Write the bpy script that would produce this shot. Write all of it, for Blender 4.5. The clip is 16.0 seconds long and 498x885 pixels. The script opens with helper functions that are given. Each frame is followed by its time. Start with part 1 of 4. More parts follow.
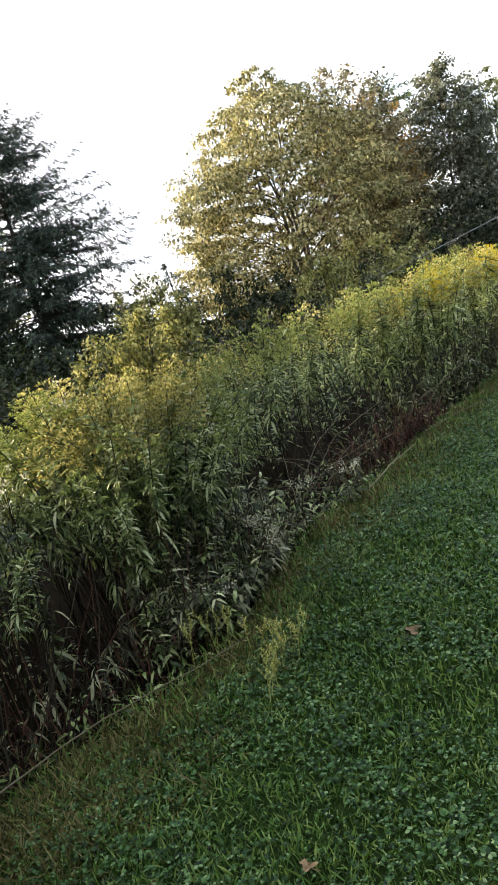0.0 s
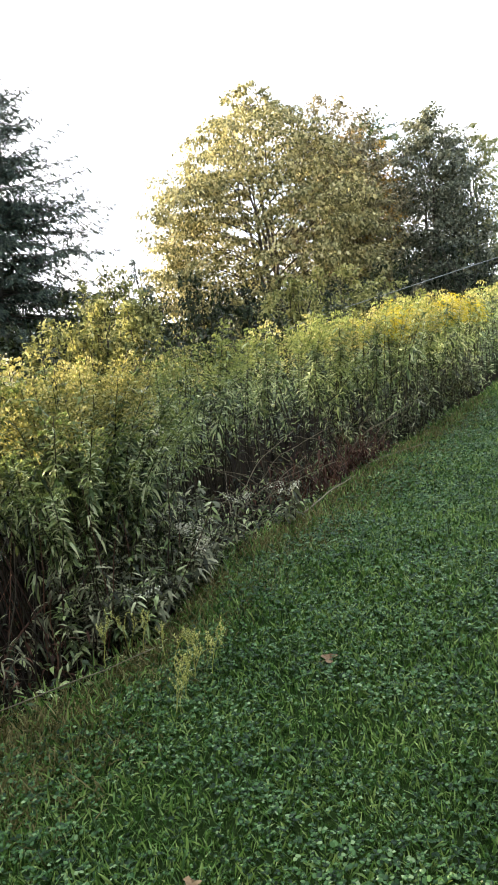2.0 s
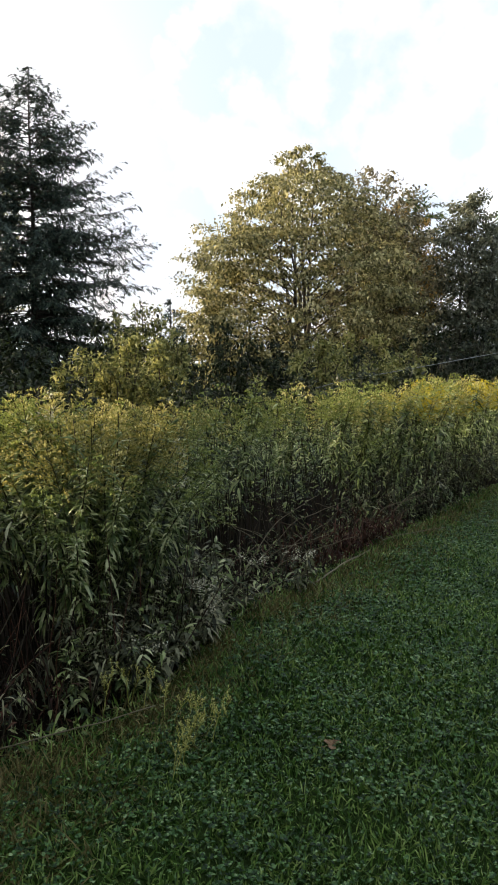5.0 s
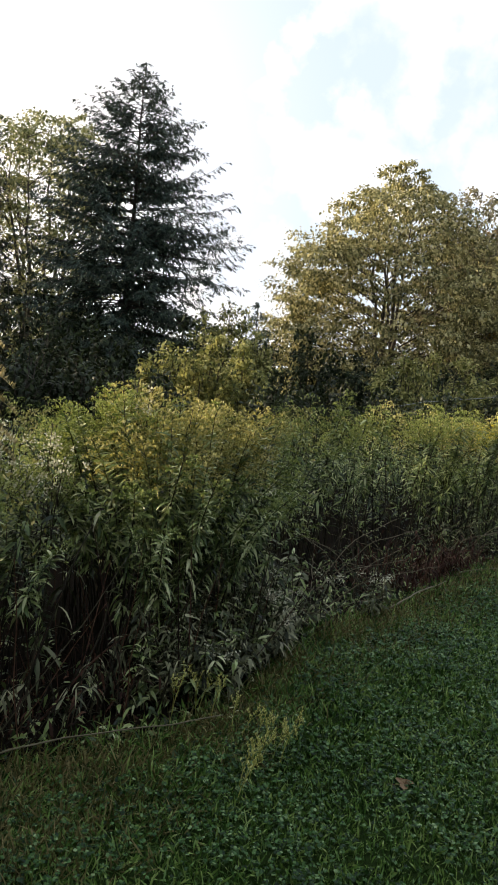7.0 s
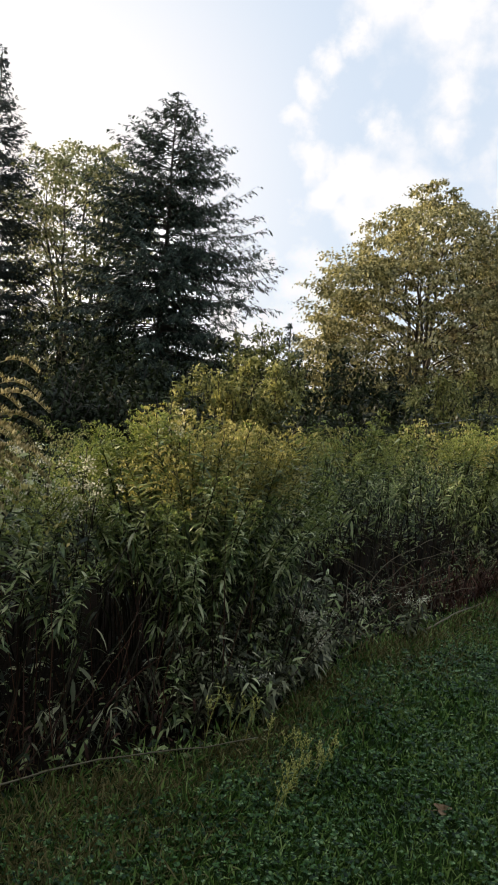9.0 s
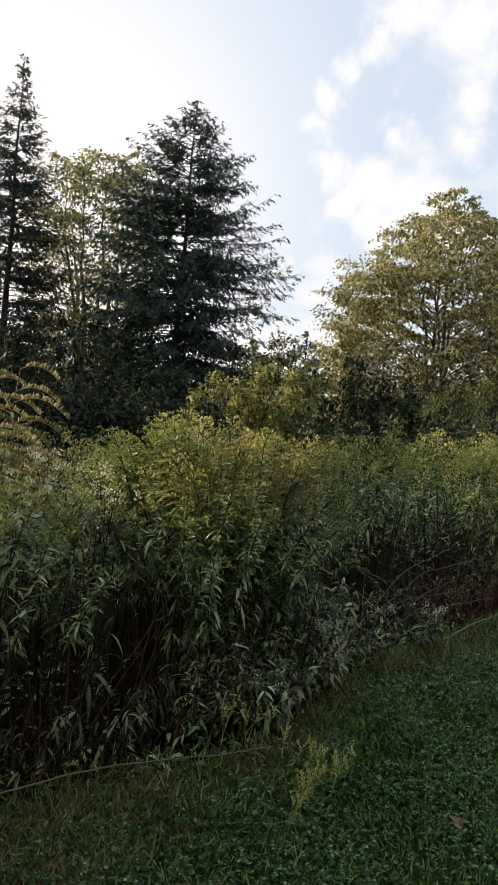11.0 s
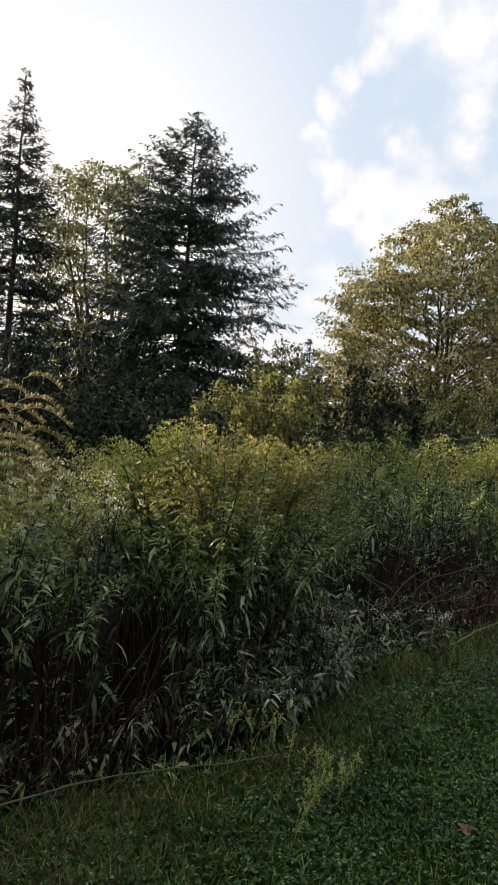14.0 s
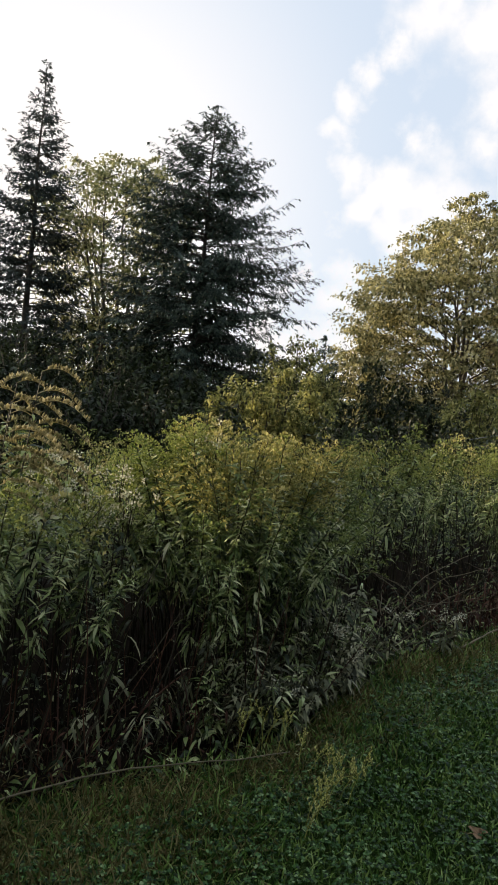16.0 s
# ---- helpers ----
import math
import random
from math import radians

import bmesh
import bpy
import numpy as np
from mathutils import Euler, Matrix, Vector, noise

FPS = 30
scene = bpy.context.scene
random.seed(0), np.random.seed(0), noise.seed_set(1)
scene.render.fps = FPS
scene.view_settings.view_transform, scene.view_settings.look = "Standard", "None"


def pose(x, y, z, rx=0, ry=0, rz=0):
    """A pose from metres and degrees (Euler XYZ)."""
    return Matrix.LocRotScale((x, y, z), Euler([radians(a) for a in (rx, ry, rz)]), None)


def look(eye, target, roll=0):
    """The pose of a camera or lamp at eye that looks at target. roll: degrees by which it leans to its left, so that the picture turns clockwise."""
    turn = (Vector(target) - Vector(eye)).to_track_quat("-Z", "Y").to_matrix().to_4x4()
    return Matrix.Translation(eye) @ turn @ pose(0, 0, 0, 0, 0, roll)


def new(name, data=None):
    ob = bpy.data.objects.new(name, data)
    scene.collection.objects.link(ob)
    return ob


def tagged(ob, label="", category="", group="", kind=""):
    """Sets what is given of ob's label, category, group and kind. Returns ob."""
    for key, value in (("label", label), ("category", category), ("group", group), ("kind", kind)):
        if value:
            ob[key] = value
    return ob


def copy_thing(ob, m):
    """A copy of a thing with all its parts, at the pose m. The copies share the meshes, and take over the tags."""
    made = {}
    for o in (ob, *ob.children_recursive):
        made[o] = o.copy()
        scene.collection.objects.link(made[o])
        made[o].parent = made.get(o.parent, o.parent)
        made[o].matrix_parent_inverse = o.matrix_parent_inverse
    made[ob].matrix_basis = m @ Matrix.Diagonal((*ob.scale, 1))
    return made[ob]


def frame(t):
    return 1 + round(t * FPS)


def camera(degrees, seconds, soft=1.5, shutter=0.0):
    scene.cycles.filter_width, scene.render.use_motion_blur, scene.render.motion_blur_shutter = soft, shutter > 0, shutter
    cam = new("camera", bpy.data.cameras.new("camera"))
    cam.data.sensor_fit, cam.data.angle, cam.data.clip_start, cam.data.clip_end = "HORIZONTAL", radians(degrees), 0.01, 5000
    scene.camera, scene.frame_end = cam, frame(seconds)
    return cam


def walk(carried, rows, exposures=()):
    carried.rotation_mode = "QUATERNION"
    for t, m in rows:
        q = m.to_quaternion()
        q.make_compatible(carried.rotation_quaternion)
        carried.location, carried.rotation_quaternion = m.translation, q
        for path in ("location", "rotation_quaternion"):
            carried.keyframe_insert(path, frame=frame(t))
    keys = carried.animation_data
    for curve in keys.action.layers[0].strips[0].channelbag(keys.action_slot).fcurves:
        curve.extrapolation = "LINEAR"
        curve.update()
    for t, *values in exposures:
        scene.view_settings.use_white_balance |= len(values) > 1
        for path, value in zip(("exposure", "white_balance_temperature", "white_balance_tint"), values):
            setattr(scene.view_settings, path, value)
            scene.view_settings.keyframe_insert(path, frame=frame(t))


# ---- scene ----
cam = camera(36.93, 16.0, soft=0.8)
PATH = [
    (0, (0.246, -0.108, 1.497), (0.438, 1.856, 1.174), -17.44),
    (0.5, (0.277, -0.096, 1.487), (0.477, 1.851, 1.074), -14.55),
    (1, (0.253, -0.082, 1.491), (0.520, 1.849, 1.043), -11.85),
    (1.5, (0.221, -0.069, 1.492), (0.428, 1.885, 1.122), -10.24),
    (2, (0.238, -0.094, 1.494), (0.584, 1.849, 1.168), -8.30),
    (2.5, (0.221, -0.092, 1.501), (0.523, 1.861, 1.193), -7.83),
    (3, (0.216, -0.097, 1.497), (0.497, 1.865, 1.228), -8.23),
    (3.5, (0.196, -0.103, 1.509), (0.479, 1.866, 1.298), -6.40),
    (3.7, (0.183, -0.113, 1.527), (0.457, 1.858, 1.335), -5.27),
    (5.8, (0.000, 0.005, 1.607), (0.343, 1.963, 1.378), 4.85),
    (6, (-0.034, 0.023, 1.612), (0.271, 1.983, 1.351), 7.02),
    (6.5, (-0.018, 0.018, 1.615), (0.141, 1.997, 1.372), 6.43),
    (7, (-0.012, 0.023, 1.601), (0.142, 2.008, 1.413), 5.77),
    (7.5, (-0.013, 0.020, 1.603), (0.130, 2.007, 1.421), 5.43),
    (8, (-0.006, 0.019, 1.601), (0.095, 2.010, 1.434), 5.40),
    (8.5, (-0.006, 0.010, 1.606), (0.062, 2.003, 1.448), 5.20),
    (9, (0.001, 0.007, 1.604), (0.058, 2.001, 1.463), 4.90),
    (9.5, (-0.010, 0.003, 1.607), (0.018, 1.998, 1.475), 5.61),
    (12, (-0.011, 0.003, 1.606), (-0.004, 2.000, 1.483), 5.26),
    (12.5, (-0.014, -0.002, 1.607), (-0.008, 1.995, 1.490), 5.45),
    (13, (-0.010, -0.001, 1.605), (-0.012, 1.996, 1.497), 5.08),
    (13.5, (-0.016, 0.003, 1.604), (-0.014, 2.000, 1.489), 5.37),
    (14, (-0.001, 0.000, 1.600), (-0.001, 1.998, 1.496), 4.70),
    (14.5, (-0.019, 0.003, 1.606), (-0.031, 2.000, 1.489), 5.47),
    (15, (-0.014, 0.003, 1.601), (-0.027, 2.000, 1.493), 5.22),
    (15.5, (-0.015, 0.003, 1.604), (-0.031, 2.000, 1.494), 5.20),
    (16, (-0.020, 0.007, 1.606), (-0.053, 2.004, 1.486), 5.76),
]
EXPOSURES = [(t, stops, 6800, 13) for t, stops in ((0, 0.87), (0.5, 1.27), (1.0, 1.5), (1.5, 1.5), (2.0, 1.4), (2.5, 1.2), (3.0, 0.8), (3.5, 0.42), (3.7, 0.33), (6.0, 0.18), (7.0, 0.16), (8.0, 0.0), (9.0, -0.1), (12.0, -0.12), (16.0, -0.12))]
walk(cam, [(t, look(eye, target, roll)) for t, eye, target, roll in PATH], EXPOSURES)

# ---- light ----
SUN_TURN, SUN_UP = radians(-62), radians(12)
world = bpy.data.worlds.new("world")
scene.world = world
world.use_nodes = True
wn, wl = world.node_tree.nodes, world.node_tree.links
wn.clear()
w_out = wn.new("ShaderNodeOutputWorld")
w_bg = wn.new("ShaderNodeBackground")
w_sky = wn.new("ShaderNodeTexSky")
w_sky.sky_type, w_sky.sun_disc = "NISHITA", False
w_sky.sun_elevation, w_sky.sun_rotation = SUN_UP, SUN_TURN
w_sky.air_density, w_sky.dust_density, w_sky.ozone_density = 1.0, 3.0, 1.0
w_bg.inputs["Strength"].default_value = 0.12
w_tc = wn.new("ShaderNodeTexCoord")
w_warp = wn.new("ShaderNodeTexNoise")
w_warp.inputs["Scale"].default_value, w_warp.inputs["Detail"].default_value = 13.0, 8
w_warp.inputs["Roughness"].default_value = 0.62


def sky_math(op, a, b, c=None):
    node = wn.new("ShaderNodeMath")
    node.operation = op
    for slot, value in enumerate((a, b, c)):
        if value is None:
            continue
        if isinstance(value, (int, float)):
            node.inputs[slot].default_value = value
        else:
            wl.new(value, node.inputs[slot])
    return node.outputs[0]


wl.new(w_tc.outputs["Generated"], w_warp.inputs["Vector"])
w_off = wn.new("ShaderNodeVectorMath")
w_off.operation = "MULTIPLY_ADD"
wl.new(w_warp.outputs["Color"], w_off.inputs[0])
w_off.inputs[1].default_value = (0.09, 0.09, 0.09)
wl.new(w_tc.outputs["Generated"], w_off.inputs[2])
# cloud banks, each a direction and a width
CLOUDS = [((0.155, 0.870, 0.465), 0.075), ((0.215, 0.875, 0.435), 0.06), ((0.30, 0.86, 0.43), 0.06), ((0.110, 0.902, 0.417), 0.026), ((0.225, 0.901, 0.372), 0.04), ((0.235, 0.916, 0.332), 0.035),
          ((0.084, 0.915, 0.395), 0.026), ((0.062, 0.930, 0.362), 0.030), ((0.056, 0.941, 0.335), 0.032), ((0.150, 0.934, 0.326), 0.026), ((0.077, 0.954, 0.289), 0.040),
          ((0.127, 0.952, 0.280), 0.045), ((0.176, 0.947, 0.269), 0.055), ((0.215, 0.946, 0.251), 0.060), ((0.096, 0.963, 0.252), 0.05), ((0.140, 0.960, 0.241), 0.05),
          ((0.36, 0.90, 0.28), 0.08), ((0.42, 0.86, 0.38), 0.1), ((0.50, 0.84, 0.22), 0.11),
          ((0.02, 1.0, 0.04), 0.17), ((-0.3, 0.95, 0.06), 0.17), ((0.4, 0.93, 0.04), 0.16)]
cover = None
for where, wide in CLOUDS:
    far = wn.new("ShaderNodeVectorMath")
    far.operation = "DISTANCE"
    wl.new(w_off.outputs[0], far.inputs[0])
    far.inputs[1].default_value = [w + 0.045 for w in where]
    level = sky_math("MULTIPLY_ADD", far.outputs["Value"], -1.0 / wide, 1.2)
    cover = level if cover is None else sky_math("MAXIMUM", cover, level)
w_noise = wn.new("ShaderNodeTexNoise")
w_noise.inputs["Scale"].default_value, w_noise.inputs["Detail"].default_value = 2.2, 9
wl.new(w_tc.outputs["Generated"], w_noise.inputs["Vector"])
w_wisp = wn.new("ShaderNodeTexNoise")
w_wisp.inputs["Scale"].default_value, w_wisp.inputs["Detail"].default_value = 24.0, 9
wl.new(w_tc.outputs["Generated"], w_wisp.inputs["Vector"])
cover = sky_math("ADD", cover, sky_math("MULTIPLY_ADD", w_wisp.outputs["Fac"], 2.4, -1.2))
loose = sky_math("MULTIPLY_ADD", w_noise.outputs["Fac"], 3.0, -1.62)
cover = sky_math("MAXIMUM", cover, loose)
w_ramp = wn.new("ShaderNodeMapRange")
w_ramp.interpolation_type = "SMOOTHSTEP"
w_ramp.inputs["From Min"].default_value, w_ramp.inputs["From Max"].default_value = -0.15, 1.55
w_ramp.inputs["To Max"].default_value = 0.92
# the smooth white glow of thin cloud towards the sun
w_glow = wn.new("ShaderNodeVectorMath")
w_glow.operation = "DISTANCE"
wl.new(w_tc.outputs["Generated"], w_glow.inputs[0])
w_glow.inputs[1].default_value = (-0.27, 0.93, 0.22)
cover = sky_math("MAXIMUM", cover, sky_math("MULTIPLY_ADD", w_glow.outputs["Value"], -4.2, 1.75))
wl.new(cover, w_ramp.inputs["Value"])
w_mix = wn.new("ShaderNodeMix")
w_mix.data_type = "RGBA"
w_mix.inputs["B"].default_value = (10.4, 10.2, 10.0, 1)
w_haze = wn.new("ShaderNodeMix")
w_haze.data_type = "RGBA"
w_haze.inputs["Factor"].default_value = 0.72
w_haze.inputs["B"].default_value = (7.7, 9.2, 11.0, 1)
wl.new(w_ramp.outputs["Result"], w_mix.inputs["Factor"])
wl.new(w_sky.outputs["Color"], w_haze.inputs["A"])
wl.new(w_haze.outputs["Result"], w_mix.inputs["A"])
wl.new(w_mix.outputs["Result"], w_bg.inputs["Color"])
wl.new(w_bg.outputs["Background"], w_out.inputs["Surface"])

sun_data = bpy.data.lights.new("sun", "SUN")
sun_data.energy, sun_data.angle, sun_data.color = 11.0, radians(1.0), (1.0, 0.88, 0.64)
sun = new("sun", sun_data)
sun_from = Vector((math.sin(SUN_TURN) * math.cos(SUN_UP), math.cos(SUN_TURN) * math.cos(SUN_UP), math.sin(SUN_UP)))
sun.matrix_world = look(sun_from * 80, (0, 0, 0))


# ---- materials ----
def ramp_mat(name, colours, transl=0.0, rough=0.6, island=True, grain=30.0, bump=0.15, metal=0.0, spec=0.22):
    """A surface whose colour runs over the given stops by piece and by fine noise."""
    m = bpy.data.materials.new(name)
    m.use_nodes = True
    n, l = m.node_tree.nodes, m.node_tree.links
    b = n["Principled BSDF"]
    out = n["Material Output"]
    geo, info, tc = n.new("ShaderNodeNewGeometry"), n.new("ShaderNodeObjectInfo"), n.new("ShaderNodeTexCoord")
    noise_a, noise_b = n.new("ShaderNodeTexNoise"), n.new("ShaderNodeTexNoise")
    noise_a.inputs["Scale"].default_value, noise_a.inputs["Detail"].default_value = grain, 4
    noise_b.inputs["Scale"].default_value, noise_b.inputs["Detail"].default_value = grain / 14, 3
    l.new(tc.outputs["Object"], noise_a.inputs["Vector"])
    l.new(tc.outputs["Object"], noise_b.inputs["Vector"])
    mix = n.new("ShaderNodeMath")
    mix.operation = "MULTIPLY_ADD"
    l.new(geo.outputs["Random Per Island"] if island else noise_a.outputs["Fac"], mix.inputs[0])
    mix.inputs[1].default_value = 0.75
    add = n.new("ShaderNodeMath")
    add.operation = "MULTIPLY_ADD"
    l.new(noise_b.outputs["Fac"], add.inputs[0])
    add.inputs[1].default_value = 0.5
    part_random = n.new("ShaderNodeMath")
    part_random.operation = "MULTIPLY_ADD"
    l.new(info.outputs["Random"], part_random.inputs[0])
    part_random.inputs[1].default_value, part_random.inputs[2].default_value = 0.3, -0.28
    l.new(part_random.outputs[0], add.inputs[2])
    l.new(add.outputs[0], mix.inputs[2])
    ramp = n.new("ShaderNodeValToRGB")
    el = ramp.color_ramp.elements
    while len(el) < len(colours):
        el.new(0.5)
    for k, c in enumerate(colours):
        el[k].position = 0.12 + 0.76 * k / max(1, len(colours) - 1)
        el[k].color = (*c, 1)
    l.new(mix.outputs[0], ramp.inputs["Fac"])
    l.new(ramp.outputs["Color"], b.inputs["Base Color"])
    b.inputs["Roughness"].default_value, b.inputs["Metallic"].default_value = rough, metal
    b.inputs["Specular IOR Level"].default_value = spec
    if bump:
        bp = n.new("ShaderNodeBump")
        bp.inputs["Strength"].default_value, bp.inputs["Distance"].default_value = bump, 0.01
        l.new(noise_a.outputs["Fac"], bp.inputs["Height"])
        l.new(bp.outputs["Normal"], b.inputs["Normal"])
    if transl:
        t, ms = n.new("ShaderNodeBsdfTranslucent"), n.new("ShaderNodeMixShader")
        l.new(ramp.outputs["Color"], t.inputs["Color"])
        ms.inputs["Fac"].default_value = transl
        l.new(b.outputs["BSDF"], ms.inputs[1])
        l.new(t.outputs["BSDF"], ms.inputs[2])
        l.new(ms.outputs["Shader"], out.inputs["Surface"])
    return m


M_GROUND = ramp_mat("turf", [(0.008, 0.012, 0.004), (0.014, 0.024, 0.006), (0.022, 0.04, 0.010), (0.04, 0.05, 0.016)], rough=0.95, island=False, grain=30, bump=0.8, spec=0.03)
# near-black floor colour that holds the deep shade under the weeds
M_FLOORSHADE = ramp_mat("bank_floor_shade", [(0.004, 0.003, 0.002), (0.008, 0.006, 0.004), (0.013, 0.009, 0.006), (0.022, 0.015, 0.009)], rough=0.95, island=False, grain=40, bump=0.8, spec=0.02)
M_GRASS = ramp_mat("grass_blades", [(0.009, 0.024, 0.004), (0.05, 0.118, 0.019), (0.125, 0.23, 0.045), (0.28, 0.37, 0.10)], 0.2, 0.4, bump=0, spec=0.35)
M_DRYGRASS = ramp_mat("dry_grass", [(0.065, 0.065, 0.02), (0.155, 0.132, 0.045), (0.29, 0.235, 0.105)], 0.2, 0.7, bump=0)
M_CLOVER = ramp_mat("clover_leaf", [(0.007, 0.026, 0.005), (0.028, 0.082, 0.017), (0.078, 0.165, 0.045), (0.36, 0.45, 0.22)], 0.12, 0.5, bump=0, spec=0.25)
M_LEAF = ramp_mat("goldenrod_leaf", [(0.013, 0.026, 0.007), (0.085, 0.135, 0.034), (0.31, 0.38, 0.13), (0.64, 0.66, 0.37)], 0.22, 0.38, bump=0, spec=0.45)
M_PALE = ramp_mat("drooping_leaf", [(0.018, 0.022, 0.010), (0.10, 0.108, 0.052), (0.38, 0.37, 0.22)], 0.15, 0.5, bump=0, spec=0.25)
M_STEM = ramp_mat("weed_stem", [(0.012, 0.009, 0.006), (0.028, 0.022, 0.013), (0.085, 0.072, 0.042)], 0, 0.7, grain=60)
M_PLUME = ramp_mat("ochre_plume", [(0.12, 0.125, 0.035), (0.27, 0.255, 0.07), (0.47, 0.415, 0.13), (0.66, 0.58, 0.26)], 0.3, 0.7, bump=0)
# ochre plume made paler, with sunlight put into the colour
M_SUNPLUME = ramp_mat("sunlit_plume", [(0.19, 0.165, 0.075), (0.38, 0.325, 0.165), (0.60, 0.53, 0.33)], 0.3, 0.7, bump=0)
M_GREENPLUME = ramp_mat("green_plume", [(0.10, 0.14, 0.035), (0.25, 0.29, 0.075), (0.46, 0.48, 0.16)], 0.3, 0.7, bump=0)
M_LEAFPLUME = ramp_mat("unopened_plume", [(0.06, 0.095, 0.022), (0.17, 0.22, 0.055), (0.36, 0.39, 0.13)], 0.3, 0.7, bump=0)
M_GOLD = ramp_mat("gold_plume", [(0.32, 0.28, 0.02), (0.52, 0.43, 0.025), (0.68, 0.55, 0.05)], 0.35, 0.7, bump=0)
M_WHITE = ramp_mat("white_blossom", [(0.48, 0.45, 0.30), (0.66, 0.63, 0.48), (0.80, 0.78, 0.64)], 0.25, 0.8, bump=0)
M_CANE = ramp_mat("dry_cane", [(0.10, 0.08, 0.055), (0.17, 0.14, 0.09), (0.27, 0.23, 0.16)], 0, 0.75, grain=80, bump=0.3)
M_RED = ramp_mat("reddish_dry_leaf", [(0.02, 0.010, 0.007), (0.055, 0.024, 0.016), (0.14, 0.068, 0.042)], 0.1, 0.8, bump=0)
M_BROWN = ramp_mat("fallen_brown_leaf", [(0.14, 0.08, 0.04), (0.24, 0.15, 0.08), (0.33, 0.22, 0.12)], 0.1, 0.7, island=False, grain=90)
M_BARK = ramp_mat("bark", [(0.03, 0.025, 0.02), (0.07, 0.06, 0.05), (0.13, 0.11, 0.09)], 0, 0.9, island=False, grain=14, bump=0.7)
M_NEEDLE = ramp_mat("spruce_needles", [(0.014, 0.026, 0.021), (0.042, 0.064, 0.048), (0.11, 0.145, 0.09)], 0.12, 0.55, bump=0, spec=0.3)
M_FIR = ramp_mat("fir_needles", [(0.014, 0.025, 0.024), (0.035, 0.05, 0.048), (0.08, 0.10, 0.09)], 0.1, 0.6, bump=0)
M_PINE = ramp_mat("pine_needles", [(0.04, 0.07, 0.02), (0.08, 0.12, 0.03), (0.13, 0.17, 0.05)], 0.2, 0.6, bump=0)
M_YELLOWLEAF = ramp_mat("turning_leaf", [(0.12, 0.12, 0.05), (0.32, 0.29, 0.125), (0.57, 0.51, 0.255), (0.80, 0.72, 0.42)], 0.42, 0.5, bump=0)
M_BROWNLEAF = ramp_mat("bronze_leaf", [(0.09, 0.08, 0.05), (0.21, 0.18, 0.10), (0.34, 0.30, 0.17), (0.48, 0.42, 0.26)], 0.35, 0.55, bump=0)
M_AMBERLEAF = ramp_mat("amber_leaf", [(0.16, 0.10, 0.03), (0.34, 0.22, 0.06), (0.55, 0.38, 0.12)], 0.4, 0.55, bump=0)
M_GREYLEAF = ramp_mat("grey_green_leaf", [(0.08, 0.09, 0.06), (0.18, 0.19, 0.125), (0.34, 0.34, 0.24)], 0.3, 0.5, bump=0)
M_LIGHTLEAF = ramp_mat("light_green_leaf", [(0.06, 0.08, 0.025), (0.20, 0.21, 0.085), (0.44, 0.42, 0.21)], 0.4, 0.5, bump=0)
M_SHRUB = ramp_mat("shrub_leaf", [(0.05, 0.062, 0.02), (0.17, 0.18, 0.055), (0.34, 0.33, 0.11), (0.52, 0.47, 0.19)], 0.36, 0.55, bump=0)
# green leaf darkened almost to black, so the colour itself carries the shade
M_SHADESHRUB = ramp_mat("shade_shrub_leaf", [(0.009, 0.013, 0.006), (0.020, 0.029, 0.012), (0.05, 0.065, 0.024)], 0.2, 0.55, bump=0)
M_WIRE = ramp_mat("grey_cable", [(0.25, 0.25, 0.25), (0.38, 0.38, 0.37)], 0, 0.45, island=False, grain=40, metal=0.6)

# ---- mesh tools ----
rng = np.random.default_rng(7)


class Bag:
    """Triangles gathered for one mesh."""

    def __init__(self):
        self.v, self.f, self.n = [], [], 0

    def add(self, v, f):
        self.v.append(np.asarray(v, float).reshape(-1, 3))
        self.f.append(np.asarray(f, int).reshape(-1, 3) + self.n)
        self.n += len(self.v[-1])

    def mesh(self, name, material, smooth=False):
        me = bpy.data.meshes.new(name)
        v, f = np.concatenate(self.v), np.concatenate(self.f)
        me.vertices.add(len(v))
        me.vertices.foreach_set("co", v.astype(np.float32).ravel())
        me.loops.add(f.size)
        me.loops.foreach_set("vertex_index", f.astype(np.int32).ravel())
        me.polygons.add(len(f))
        me.polygons.foreach_set("loop_start", np.arange(0, f.size, 3, dtype=np.int32))
        me.polygons.foreach_set("use_smooth", np.full(len(f), smooth))
        me.update(calc_edges=True)
        me.validate()
        me.materials.append(material)
        return me


def part(name, bag, material, parent=None, label="", smooth=False):
    ob = new(name, bag.mesh(name, material, smooth))
    if parent:
        ob.parent = parent
    return tagged(ob, label) if label else ob


def unit(a):
    return a / (np.linalg.norm(a, axis=-1, keepdims=True) + 1e-9)


LANCE = (np.array([(0, 0, 0), (0.3, 0.5, 0.12), (0.3, -0.5, 0.12), (0.65, 0.38, 0.1), (0.65, -0.38, 0.1), (1, 0, 0)], float),
         np.array([(0, 2, 1), (1, 2, 4), (1, 4, 3), (3, 4, 5)]))
OVAL = (np.array([(0, 0, 0), (0.22, 0.42, 0.1), (0.22, -0.42, 0.1), (0.6, 0.5, 0.1), (0.6, -0.5, 0.1), (0.9, 0.2, 0.03), (0.9, -0.2, 0.03)], float),
        np.array([(0, 2, 1), (1, 2, 4), (1, 4, 3), (3, 4, 6), (3, 6, 5)]))
CURL = (np.array([(0, 0, 0), (0.25, 0.45, 0.15), (0.25, -0.45, 0.15), (0.5, 0.5, 0.3), (0.5, -0.5, 0.3), (0.75, 0.35, 0.1), (0.75, -0.35, 0.1), (0.95, 0, -0.5)], float),
        np.array([(0, 2, 1), (1, 2, 4), (1, 4, 3), (3, 4, 6), (3, 6, 5), (5, 6, 7)]))
